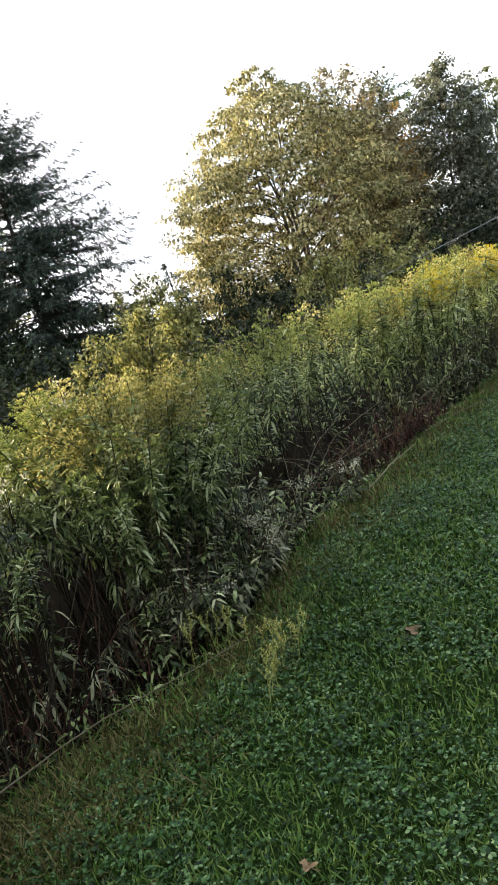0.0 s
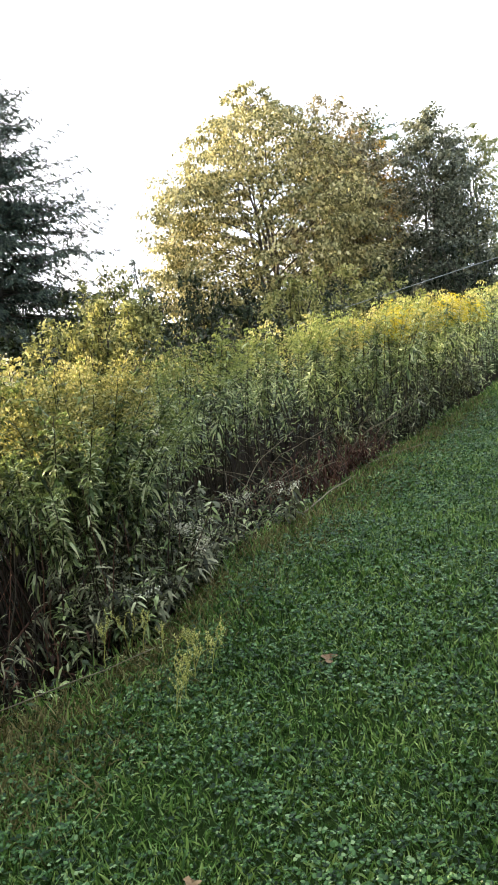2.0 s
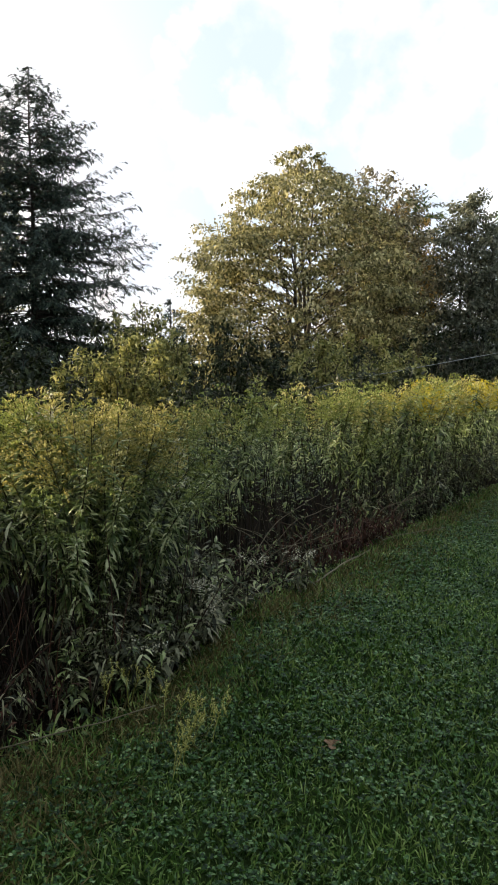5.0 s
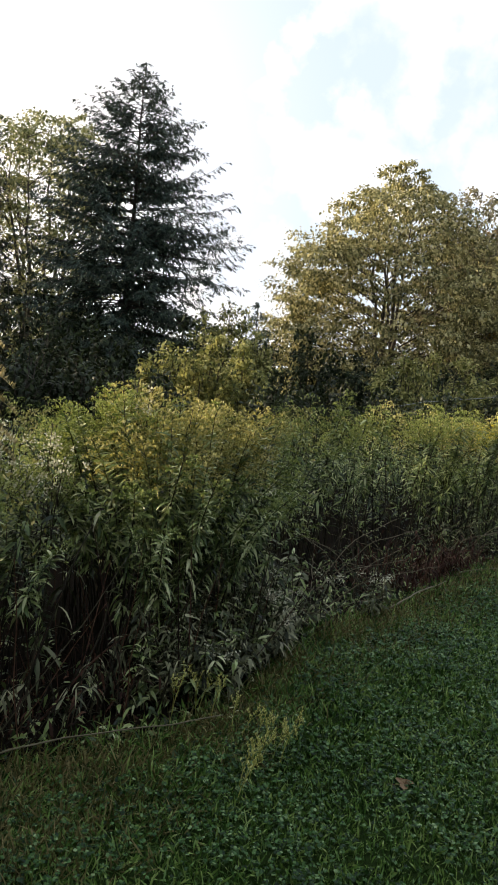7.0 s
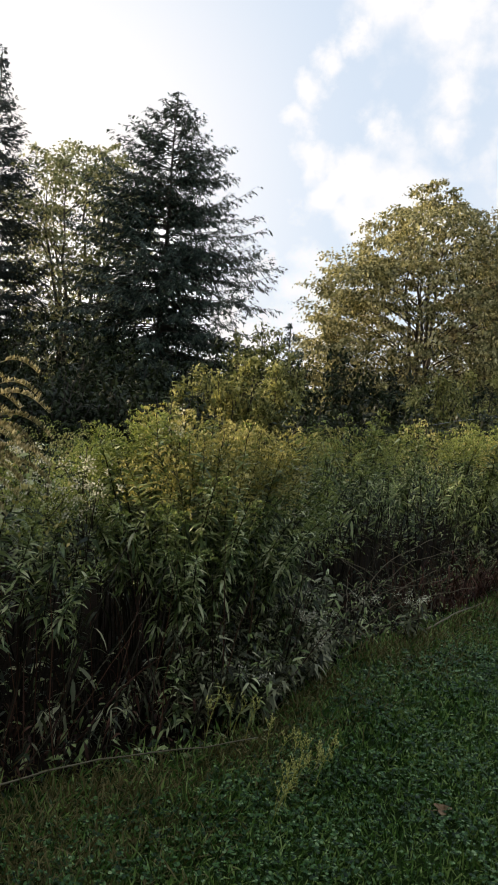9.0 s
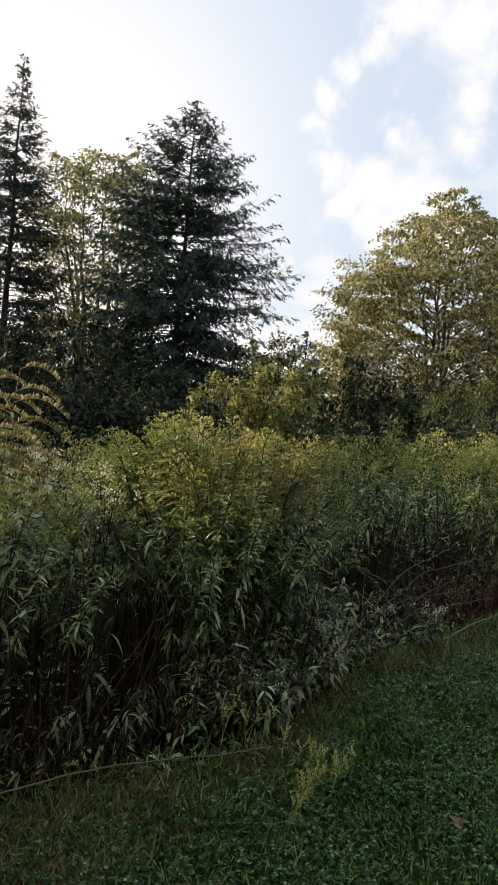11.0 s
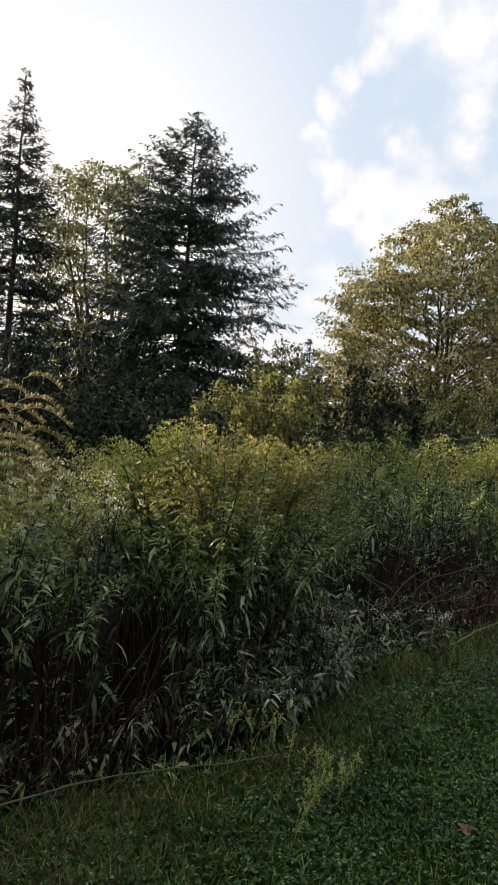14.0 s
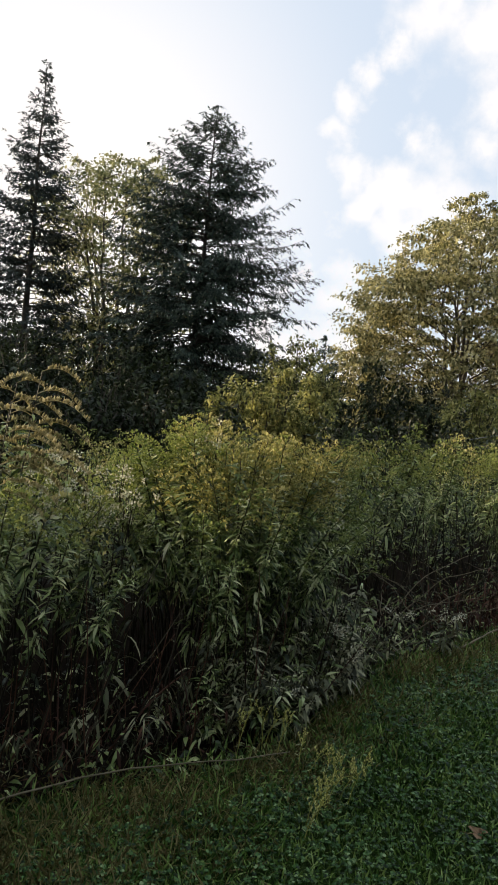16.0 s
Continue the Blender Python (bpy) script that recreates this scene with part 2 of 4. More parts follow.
KITE = (np.array([(0, 0, 0), (0.5, 0.5, 0.1), (0.5, -0.5, 0.1), (1, 0, 0)], float), np.array([(0, 2, 1), (1, 2, 3)]))
BLADE = (np.array([(0, 0.5, 0), (0, -0.5, 0), (0.55, 0.4, 0), (0.55, -0.4, 0), (1, 0, 0)], float), np.array([(0, 1, 3), (0, 3, 2), (2, 3, 4)]))


def leaves(bag, pos, way, length, width, droop=0.0, shape=LANCE, face=None):
    """Many leaves at once: bases, directions, sizes, and how far each one sags along its length."""
    pos, way = np.asarray(pos, float), unit(np.asarray(way, float))
    n = len(pos)
    if not n:
        return
    up = np.tile((0.0, 0.0, 1.0), (n, 1)) if face is None else np.asarray(face, float)
    up = up + rng.normal(0, 0.35, (n, 3))
    side = unit(np.cross(up, way))
    top = np.cross(way, side)
    tv, tf = shape
    length, width, droop = (np.broadcast_to(np.asarray(a, float), (n,)) for a in (length, width, droop))
    v = pos[:, None] + way[:, None] * (tv[None, :, 0] * length[:, None])[..., None]
    v += side[:, None] * (tv[None, :, 1] * width[:, None])[..., None]
    v += top[:, None] * (tv[None, :, 2] * width[:, None])[..., None]
    v[..., 2] -= (tv[None, :, 0] ** 2 * (droop * length)[:, None])
    f = tf[None] + (np.arange(n) * len(tv))[:, None, None]
    bag.add(v, f)


def tube(bag, points, radii, sides=5):
    p, r = np.asarray(points, float), np.asarray(radii, float)
    n = len(p)
    d = unit(np.gradient(p, axis=0))
    ref = np.where(np.abs(d[:, 2:3]) > 0.9, (1.0, 0.0, 0.0), (0.0, 0.0, 1.0))
    a = unit(np.cross(d, ref))
    b = np.cross(d, a)
    ang = np.linspace(0, 2 * np.pi, sides, endpoint=False)
    ring = p[:, None] + r[:, None, None] * (np.cos(ang)[None, :, None] * a[:, None] + np.sin(ang)[None, :, None] * b[:, None])
    v = np.concatenate([ring.reshape(-1, 3), p[:1], p[-1:]])
    f = []
    for i in range(n - 1):
        for k in range(sides):
            q, s = i * sides + k, i * sides + (k + 1) % sides
            f += [(q, s, s + sides), (q, s + sides, q + sides)]
    for k in range(sides):
        f += [(n * sides, (k + 1) % sides, k), (n * sides + 1, (n - 1) * sides + k, (n - 1) * sides + (k + 1) % sides)]
    bag.add(v, f)


def arc(a, b, sag=0.0, n=6, wob=0.0):
    """Points from a to b along a line that sags (or rises, if negative) in the middle."""
    u = np.linspace(0, 1, n)[:, None]
    p = np.asarray(a, float) * (1 - u) + np.asarray(b, float) * u
    p[:, 2] -= sag * 4 * u[:, 0] * (1 - u[:, 0])
    if wob:
        p[1:-1] += rng.normal(0, wob, (n - 2, 3))
    return p


def thing(name, x, y, z=0.0, label="", category="", group="", kind=""):
    ob = new(name)
    ob.matrix_basis = pose(x, y, z)
    return tagged(ob, label, category, group, kind)


# ---- the lie of the land: the edge between lawn and weeds ----
EDGE = np.array([(-9, -4.5), (-3, 1.0), (-0.8, 2.65), (-0.4, 3.0), (0, 3.2), (0.35, 3.65), (0.65, 4.25), (1, 4.72), (1.5, 5.2), (2.1, 5.9), (3, 6.85), (4.2, 8.2), (9, 13.5), (16, 21)])


def edge_y(x):
    return np.interp(x, EDGE[:, 0], EDGE[:, 1])


def swell(x, y):
    return 0.012 * np.sin(x * 2.1 + 1.3 * y) + 0.01 * np.sin(3.7 * x - 2.3 * y + 1)


def ground_z(x, y):
    """The ground falls away a little behind the lawn's edge."""
    u = np.clip((y - edge_y(x) - 0.05) / 0.8, 0, 1)
    return swell(x, y) - 0.012 - 0.18 * u * u * (3 - 2 * u) * np.clip(1 - (y - 20) / 20, 0, 1)


def build_ground():
    ax = np.concatenate([-np.geomspace(400, 10, 24), np.linspace(-9, 14, 93), np.geomspace(15, 400, 24)])
    ay = np.concatenate([-np.geomspace(400, 6, 20), np.linspace(-5, 16, 85), np.geomspace(17, 600, 30)])
    gx, gy = np.meshgrid(ax, ay)
    near = np.clip(1 - (np.hypot(gx - 1, gy - 5) - 10) / 6, 0, 1)
    gz = ground_z(gx, gy) * near - 0.015 * (1 - near)
    gz += 5 * np.clip((np.hypot(gx, gy) - 70) / 330, 0, 1)
    nx, ny = len(ax), len(ay)
    i, j = np.meshgrid(np.arange(nx - 1), np.arange(ny - 1))
    q = (j * nx + i).ravel()
    bag = Bag()
    bag.add(np.stack([gx, gy, gz], -1), np.concatenate([np.stack([q, q + 1, q + nx + 1], -1), np.stack([q, q + nx + 1, q + nx], -1)]))
    tagged(part("ground", bag, M_GROUND, smooth=True), "dark earth and short green turf on level ground", "ground", kind="structure")


build_ground()


def build_floor_shade():
    """The bare floor of the bank, just above the ground, its colour near-black for shade."""
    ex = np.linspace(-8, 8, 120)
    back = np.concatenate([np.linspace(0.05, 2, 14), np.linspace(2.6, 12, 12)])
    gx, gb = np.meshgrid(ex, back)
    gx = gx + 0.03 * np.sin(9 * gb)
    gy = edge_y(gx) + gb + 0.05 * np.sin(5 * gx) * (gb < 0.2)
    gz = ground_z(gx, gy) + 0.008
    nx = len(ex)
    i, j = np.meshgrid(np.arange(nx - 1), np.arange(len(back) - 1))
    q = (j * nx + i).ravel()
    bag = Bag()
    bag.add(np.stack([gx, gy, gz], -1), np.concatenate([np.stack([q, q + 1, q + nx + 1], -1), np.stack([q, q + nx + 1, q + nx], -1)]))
    tagged(part("bank_floor", bag, M_FLOORSHADE, smooth=True), "floor of the weed bank, coloured near-black for the shade under the weeds", "ground", kind="structure")


build_floor_shade()


# ---- lawn ----
def lawn_spots(n, y0, y1, past=0.0):
    y = y0 + (y1 - y0) * rng.random(n * 3) ** 1.25
    x = -1.6 + 9.5 * rng.random(n * 3)
    keep = (y < edge_y(x) + past) & (x < 0.66 * y + 0.7) & (x > -0.42 * y - 0.3)
    return x[keep][:n], y[keep][:n]


def patch(x, y, s=1.0, o=0.0):
    """A slow random value, -1 to 1, over the lawn."""
    return np.sin(1.7 * s * x + 2.3 * s * y + o) * np.sin(2.9 * s * x - 1.1 * s * y + 2 * o) * 0.6 + 0.4 * np.sin(5.1 * s * x + 4.3 * s * y + 3 * o)


def build_lawn():
    bag = Bag()
    x, y = lawn_spots(172000, 1.1, 13.0, 0.12)
    keep = rng.random(len(x)) > 0.7 * np.clip(1.3 - (edge_y(x) - y) / 0.4, 0, 1)
    x, y = x[keep], y[keep]
    n = len(x)
    tall = 0.028 + 0.03 * rng.random(n) + 0.02 * np.clip(patch(x, y, 1.1), 0, 1)
    near_edge = np.clip(1 - (edge_y(x) - y) / 0.5, 0, 1)
    tall *= 1 + 0.35 * near_edge
    way = np.stack([rng.normal(0, 0.55, n), rng.normal(0, 0.55, n), np.ones(n)], -1)
    leaves(bag, np.stack([x, y, swell(x, y) - 0.015], -1), way, tall * 1.35, 0.003 + 0.0035 * rng.random(n) + 0.0012 * y, 0.6 * rng.random(n), KITE, face=rng.normal(0, 1, (n, 3)))
    tagged(part("lawn_grass", bag, M_GRASS), "short dark green mown lawn grass in shade", "grass", kind="stuff")

    bag = Bag()
    x, y = -7 + 20 * rng.random(64000), -5 + 20 * rng.random(64000)
    keep = (y < edge_y(x)) & ~((y > 1.1) & (y < 13) & (x < 0.66 * y + 0.7) & (x > -0.42 * y - 0.3))
    x, y = x[keep], y[keep]
    n = len(x)
    way = np.stack([rng.normal(0, 0.6, n), rng.normal(0, 0.6, n), np.ones(n)], -1)
    leaves(bag, np.stack([x, y, swell(x, y) - 0.015], -1), way, 0.06 + 0.04 * rng.random(n), 0.03, 0.4, KITE, face=rng.normal(0, 1, (n, 3)))
    tagged(part("outer_grass", bag, M_GRASS), "short green lawn grass around the camera's path", "grass", kind="stuff")

    bag = Bag()
    x, y = lawn_spots(52000, 1.1, 13.0, 0.02)
    keep = (patch(x, y, 1.5, 0.7) + rng.normal(0, 0.35, len(x)) > -0.5) & (edge_y(x) - y > 0.25 + 0.3 * rng.random(len(x)))
    x, y = x[keep], y[keep]
    n = len(x)
    size = (0.0055 + 0.007 * rng.random(n) ** 2 + 0.0015 * y) * (1 + 0.25 * patch(x, y, 2.0, 1.9))
    z = swell(x, y) + 0.012 + 0.03 * rng.random(n)
    turn = rng.random(n) * 6.283
    tip = rng.normal(0, 0.22, (n, 3)) + (0, 0, 1)
    for k in range(3):
        a = turn + k * 2.094
        way = np.stack([np.cos(a), np.sin(a), 0.1 + rng.normal(0, 0.2, n)], -1)
        leaves(bag, np.stack([x, y, z], -1), way, size, size * 1.05, 0.1, OVAL if k == 0 else KITE, face=tip)
    tagged(part("clover", bag, M_CLOVER), "patchy white clover leaves growing through the lawn", "clover", kind="stuff")

    bag = Bag()
    s = rng.random(27000)
    x = -1.3 + 6.5 * s
    y = edge_y(x) - 0.08 + 0.12 * rng.normal(0, 1, len(x)) - 0.75 * rng.random(len(x)) ** 2.0
    keep = (patch(x, y, 1.3, 2.2) + rng.normal(0, 0.4, len(x)) > -0.55)
    x, y = x[keep], y[keep]
    n = len(x)
    way = np.stack([rng.normal(0.15, 0.6, n), rng.normal(-0.25, 0.6, n), np.ones(n)], -1)
    leaves(bag, np.stack([x, y, swell(x, y) - 0.015], -1), way, 0.045 + 0.07 * rng.random(n), 0.004 + 0.003 * rng.random(n), 0.7 * rng.random(n), BLADE, face=rng.normal(0, 1, (n, 3)))
    x = rng.normal(-0.6, 0.25, 1900)
    y = rng.normal(2.4, 0.22, 1900)
    n = len(x)
    way = np.stack([rng.normal(0, 0.6, n), rng.normal(0, 0.6, n), np.ones(n)], -1)
    leaves(bag, np.stack([x, y, swell(x, y) - 0.015], -1), way, 0.05 + 0.09 * rng.random(n), 0.004 + 0.003 * rng.random(n), 0.7 * rng.random(n), BLADE, face=rng.normal(0, 1, (n, 3)))
    tagged(part("dry_edge_grass", bag, M_DRYGRASS), "longer straw-yellow grass fringing the weed bank", "grass", kind="stuff")


build_lawn()


# ---- trees ----
def deciduous(name, x, y, profile, leaf_mat, label, stems=3, limbs=46, count=26000, leaf=0.17, gap=0.25, seed=1, lean=0.0, flat=1.0):
    """A tree whose crown keeps to a profile of (height, radius)."""
    global rng
    rng = np.random.default_rng(seed)
    prof = np.array(profile, float)
    top, low = prof[:, 0].max(), prof[:, 0].min()
    order = prof[np.argsort(prof[:, 0])]
    rad = lambda z: np.interp(z, order[:, 0], order[:, 1])
    tree = thing(name, x, y, 0, label, "tree", "trees behind the weeds")
    wood, twigs, tips = Bag(), Bag(), []
    starts = []
    for s in range(stems):
        a = s * 6.283 / stems + rng.random()
        out = 0 if stems == 1 else 0.42
        h = top * (0.97 if s == 0 else 0.72 + 0.2 * rng.random())
        end = np.array([math.cos(a) * out * rad(h * 0.8) + lean, math.sin(a) * out * rad(h * 0.8), h])
        p = arc((rng.normal(0, 0.12), rng.normal(0, 0.12), -0.1), end, 0.0, 12, 0.1)
        p[:, :2] *= (np.linspace(0, 1, 12) ** 1.25)[:, None] / np.maximum(np.linspace(0, 1, 12), 0.01)[:, None]
        r = np.linspace(0.016 * top, 0.012, 12)
        tube(wood, p, r * 0.75, 7)
        starts.append(p)
    for k in range(limbs):
        p = starts[k % stems]
        u = 0.12 + 0.8 * rng.random()
        i = u * 11
        base = p[int(i)] * (1 - i % 1) + p[min(11, int(i) + 1)] * (i % 1)
        z = base[2]
        a = rng.random() * 6.283
        zz = max(low + 0.2, min(top - 0.2, z + (0.2 + 0.4 * rng.random()) * rad(z)))
        reach = rad(zz) * (0.72 + 0.36 * rng.random())
        end = np.array([math.cos(a) * reach + lean * zz / top, math.sin(a) * reach * flat, zz])
        lp = arc(base, end, -0.06 * reach, 7, 0.05)
        limb = Bag()
        tube(limb, lp, np.linspace(0.02 + 0.012 * reach, 0.008, 7), 4)
        part("limb", limb, M_BARK, tree)
        for j in range(13):
            t = 0.2 + 0.75 * rng.random()
            q = lp[min(6, int(t * 6 + 0.5))]
            e = q + rng.normal(0, 1, 3) * (0.22, 0.22, 0.13) * (0.6 + rad(zz) * 0.55)
            ex = np.hypot(e[0] - lean * e[2] / top, e[1]) / max(0.2, rad(min(max(e[2], low), top)) * 1.04)
            if ex > 1:
                e[:2] /= ex
            e[2] = min(max(e[2], low), top - 0.05)
            tube(twigs, arc(q, e, -0.04, 4, 0.03), (0.014, 0.011, 0.008, 0.005), 3)
            tips.append((q, e))
    crown = Bag()
    tq, te = np.array([a for a, _ in tips]), np.array([b for _, b in tips])
    pick = rng.integers(0, len(tips), count)
    live = rng.random(len(tips)) > gap * 0.6
    pick = pick[live[pick]]
    n = len(pick)
    u = np.sqrt(rng.random(n))[:, None]
    pos = tq[pick] * (1 - u) + te[pick] * u + rng.normal(0, 1, (n, 3)) * (0.17, 0.17, 0.075) * (0.55 + 0.09 * top / 2)
    over = rng.normal(0, 1, (n, 3)) + (0, 0, -0.35)
    size = leaf * (0.6 + 0.7 * rng.random(n))
    leaves(crown, pos, over, size, size * 0.62, 0.25, KITE)
    part("trunk", wood, M_BARK, tree, smooth=True)
    tagged(part("twigwork", twigs, M_BARK, tree), kind="stuff")
    tagged(part("crown", crown, leaf_mat, tree), kind="stuff")
    return tree


def layered_tree(name, x, y, profile, leaf_mat, label, stems=4, limbs=120, sprays=1300, per=80, leaf=0.12, seed=1, fan=0.55, spread=0.3, inner=0.45, lift=0.0, ragged=0.12):
    """A full-crowned tree: upright stems, rising limbs, and fans of leaves in loose tiers from the inside to the rim."""
    global rng
    rng = np.random.default_rng(seed)
    prof = np.array(profile, float)
    top, low = prof[-1, 0], prof[0, 0]
    rad = lambda z: np.interp(z, prof[:, 0], prof[:, 1])
    tree = thing(name, x, y, 0, label, "tree", "trees behind the weeds")
    wood, twigs, crown = Bag(), Bag(), Bag()
    lines = []
    for s in range(stems):
        a = s * 6.283 / stems + 0.6 * rng.random()
        h = top - 0.2 if s == 0 else top * (0.74 + 0.17 * rng.random())
        r = 0 if s == 0 else spread * max(rad(h * 0.9), 1.2)
        p = arc((0.3 * math.cos(a), 0.3 * math.sin(a), -0.1), (r * math.cos(a), r * math.sin(a), h), 0, 12, 0.07)
        tube(wood, p, np.linspace(0.012 * top, 0.01, 12), 7)
        lines.append(p)
    zs = np.linspace(low, top, 200)
    share = np.cumsum(rad(zs) + 0.5)
    for k in range(limbs):
        z = float(np.interp((k + rng.random()) / limbs * share[-1], share, zs))
        a = k * 2.4 + rng.normal(0, 0.3)
        reach = rad(z) * (0.6 + 0.3 * rng.random())
        end = np.array((math.cos(a) * reach, math.sin(a) * reach, z))
        near = [p[np.argmin(np.abs(p[:, 2] - max(0.9, z - 0.42 * reach - 0.2)))] for p in lines]
        base = min(near, key=lambda b: np.linalg.norm(b - end) + 0.4 * rng.random())
        limb = Bag()
        tube(limb, arc(base, end, -0.05 * reach, 7, 0.06), np.linspace(0.014 + 0.006 * reach, 0.006, 7), 4)
        part("limb", limb, M_BARK, tree)
    area = np.cumsum(rad(zs) ** 1.3 + 0.25)
    z = np.interp(rng.random(sprays) * area[-1], area, zs)
    a = rng.random(sprays) * 6.283
    f = inner + (1 - inner) * np.sqrt(rng.random(sprays))
    lump = 1 + ragged * np.sin(3 * a + 1.7 * z + seed) * np.sin(2.3 * z - 2 * a) + 0.5 * ragged * rng.normal(0, 1, sprays)
    r = rad(z) * f * lump
    mid = np.stack([np.cos(a) * r, np.sin(a) * r, z + 0.12 * rng.normal(0, 1, sprays)], -1)
    out = np.stack([np.cos(a), np.sin(a), np.full(sprays, lift)], -1)
    side = np.stack([-np.sin(a), np.cos(a), rng.normal(0, 0.25, sprays)], -1)
    size = fan * (0.6 + 0.7 * rng.random(sprays)) * np.clip(0.45 + 0.25 * rad(z), 0.4, 1.1)
    for c, o, w in zip(mid, out, size):
        tube(twigs, arc(c - o * w * 1.2 - (0, 0, 0.12), c + o * w * 0.6, -0.02, 3), (0.010, 0.007, 0.003), 3)
    n = sprays * per
    pick = np.repeat(np.arange(sprays), per)
    u, v = 1.1 * rng.normal(0, 0.55, n), rng.normal(0, 0.55, n)
    w = size[pick]
    pos = mid[pick] + out[pick] * (u * w)[:, None] + side[pick] * (v * w)[:, None]
    pos[:, 2] += rng.normal(0, 0.10, n) * w - 0.16 * w * (u * u + v * v)
    ls = leaf * (0.6 + 0.7 * rng.random(n))
    leaves(crown, pos, rng.normal(0, 0.7, (n, 3)) + out[pick] * 0.4 + (0, 0, -0.2), ls, ls * 0.66, 0.25, KITE)
    part("trunk", wood, M_BARK, tree, smooth=True)
    tagged(part("twigwork", twigs, M_BARK, tree), kind="stuff")
    tagged(part("crown", crown, leaf_mat, tree), kind="stuff")
    return tree


def conifer(name, x, y, profile, leaf_mat, label, whorls=34, seed=1, each=7, sag=0.3, dense=1.0, lean=0.0, sprig=0.16, tipup=0.5, hang=0.5):
    """A conifer: tiers of branches that sag and lift at the tips, with hanging side shoots of needle sprigs."""
    global rng
    rng = np.random.default_rng(seed)
    prof = np.array(sorted(profile), float)
    top, low = prof[-1, 0], prof[0, 0]
    rad = lambda z: np.interp(z, prof[:, 0], prof[:, 1])
    tree = thing(name, x, y, 0, label, "tree", "trees behind the weeds")
    wood, limb_bag, green = Bag(), Bag(), Bag()
    z = np.linspace(-0.1, top, 14)
    line = np.stack([lean * z / top + 0.03 * np.sin(z), 0.03 * np.cos(1.3 * z), z], -1)
    tube(wood, line, np.linspace(0.013 * top, 0.008, 14), 8)
    P, D, L = [], [], []
    m = 8
    t = np.linspace(0, 1, m)
    for w in range(whorls):
        u = w / (whorls - 1)
        zb = low + (top - 0.2 - low) * u ** 0.92
        for k in range(rng.integers(each - 1, each + 2)):
            zc = zb + rng.normal(0, 0.26)
            a = rng.random() * 6.283
            drop = sag * (1 - 1.7 * u) + rng.normal(0, 0.13)
            r = rad(min(top, max(low, zc - 0.5 * drop * rad(zc)))) * (0.62 + 0.42 * rng.random())
            p = np.array([lean * zc / top, 0, zc]) + np.stack([np.cos(a) * r * t, np.sin(a) * r * t, r * (0.12 * t - drop * t ** 1.5 - 0.12 * t ** 2 + 0.3 * tipup * t ** 4)], -1)
            p[:, 2] = np.maximum(p[:, 2], 0.15)
            tube(limb_bag, p, np.linspace(0.008 + 0.006 * r, 0.004, m), 3)
            fwd = np.array([math.cos(a), math.sin(a), 0])
            sd = np.array([-math.sin(a), math.cos(a), 0])
            shoots = max(3, int(r * 8))
            for s in range(shoots):
                ts = 0.15 + 0.85 * (s + rng.random()) / shoots
                i = min(m - 2, int(ts * (m - 1)))
                q = p[i] + (p[i + 1] - p[i]) * (ts * (m - 1) - i)
                sl = (0.17 + 0.12 * r * (1.2 - ts)) * (0.6 + 0.8 * rng.random()) * min(1.0, 0.4 + 0.7 * r)
                dirn = unit(fwd * (0.55 + 0.4 * ts) + sd * rng.choice((-1, 1)) * (0.3 + 0.6 * rng.random()) + np.array([0, 0, -hang * (1 - u) * rng.random() + rng.normal(0.08, 0.16)]))
                ns = max(4, int(sl * 44 * dense))
                tt = rng.random(ns)[:, None]
                P.append(q + dirn * sl * tt + rng.normal(0, 0.02, (ns, 3)) - np.array((0, 0, 0.2)) * sl * tt ** 2)
                D.append(dirn * 0.9 + rng.normal(0, 0.34, (ns, 3)) + (0, 0, -0.2 * hang))
                L.append(np.full(ns, sprig) * (0.6 + 0.6 * rng.random(ns)))
    leaves(green, np.concatenate(P), np.concatenate(D), np.concatenate(L), np.concatenate(L) * 0.36, 0.2, KITE)
    n = 60
    leaves(green, np.stack([np.full(n, lean), np.zeros(n), top - 0.9 * rng.random(n)], -1), rng.normal(0, 0.3, (n, 3)) + (0, 0, 0.7), 0.12, 0.035, 0, KITE)
    part("trunk", wood, M_BARK, tree, smooth=True)
    tagged(part("branchwork", limb_bag, M_BARK, tree), kind="stuff")
    tagged(part("needles", green, leaf_mat, tree), kind="stuff")
    return tree


conifer("spruce_tree", -3.2, 31, [(0.5, 4.6), (2.5, 5.2), (4, 5.2), (6.4, 4.6), (9.0, 3.4), (11.0, 2.2), (12.0, 1.3), (12.7, 0.6), (13.1, 0.15)], M_NEEDLE,
        "tall broad spruce with dark blue-green sagging branches", 52, 16, 8, 0.46, 0.82, 0.05, 0.155, 0.7, 0.75)
conifer("fir_tree", -11.3, 34, [(0.6, 3.2), (4, 3.0), (6.4, 2.6), (9, 2.1), (11.8, 1.4), (13.3, 0.75), (14.6, 0.3), (15.4, 0.08)], M_FIR,
        "slender dark fir with a narrow pointed spire", 56, 12, 7, 0.25, 0.8, 0.05, 0.185, 1.3, 0.2)
layered_tree("birch_tree", -7.9, 37, [(1.2, 2.4), (4, 3.2), (6.6, 3.8), (9.0, 4.0), (10.7, 3.4), (11.9, 2.2), (12.7, 0.8)], M_LIGHTLEAF,
             "thin airy tree with light yellow-green leaves", 6, 70, 420, 62, 0.19, 21, 0.6, 0.55, 0.2, 0.3, 0.3)
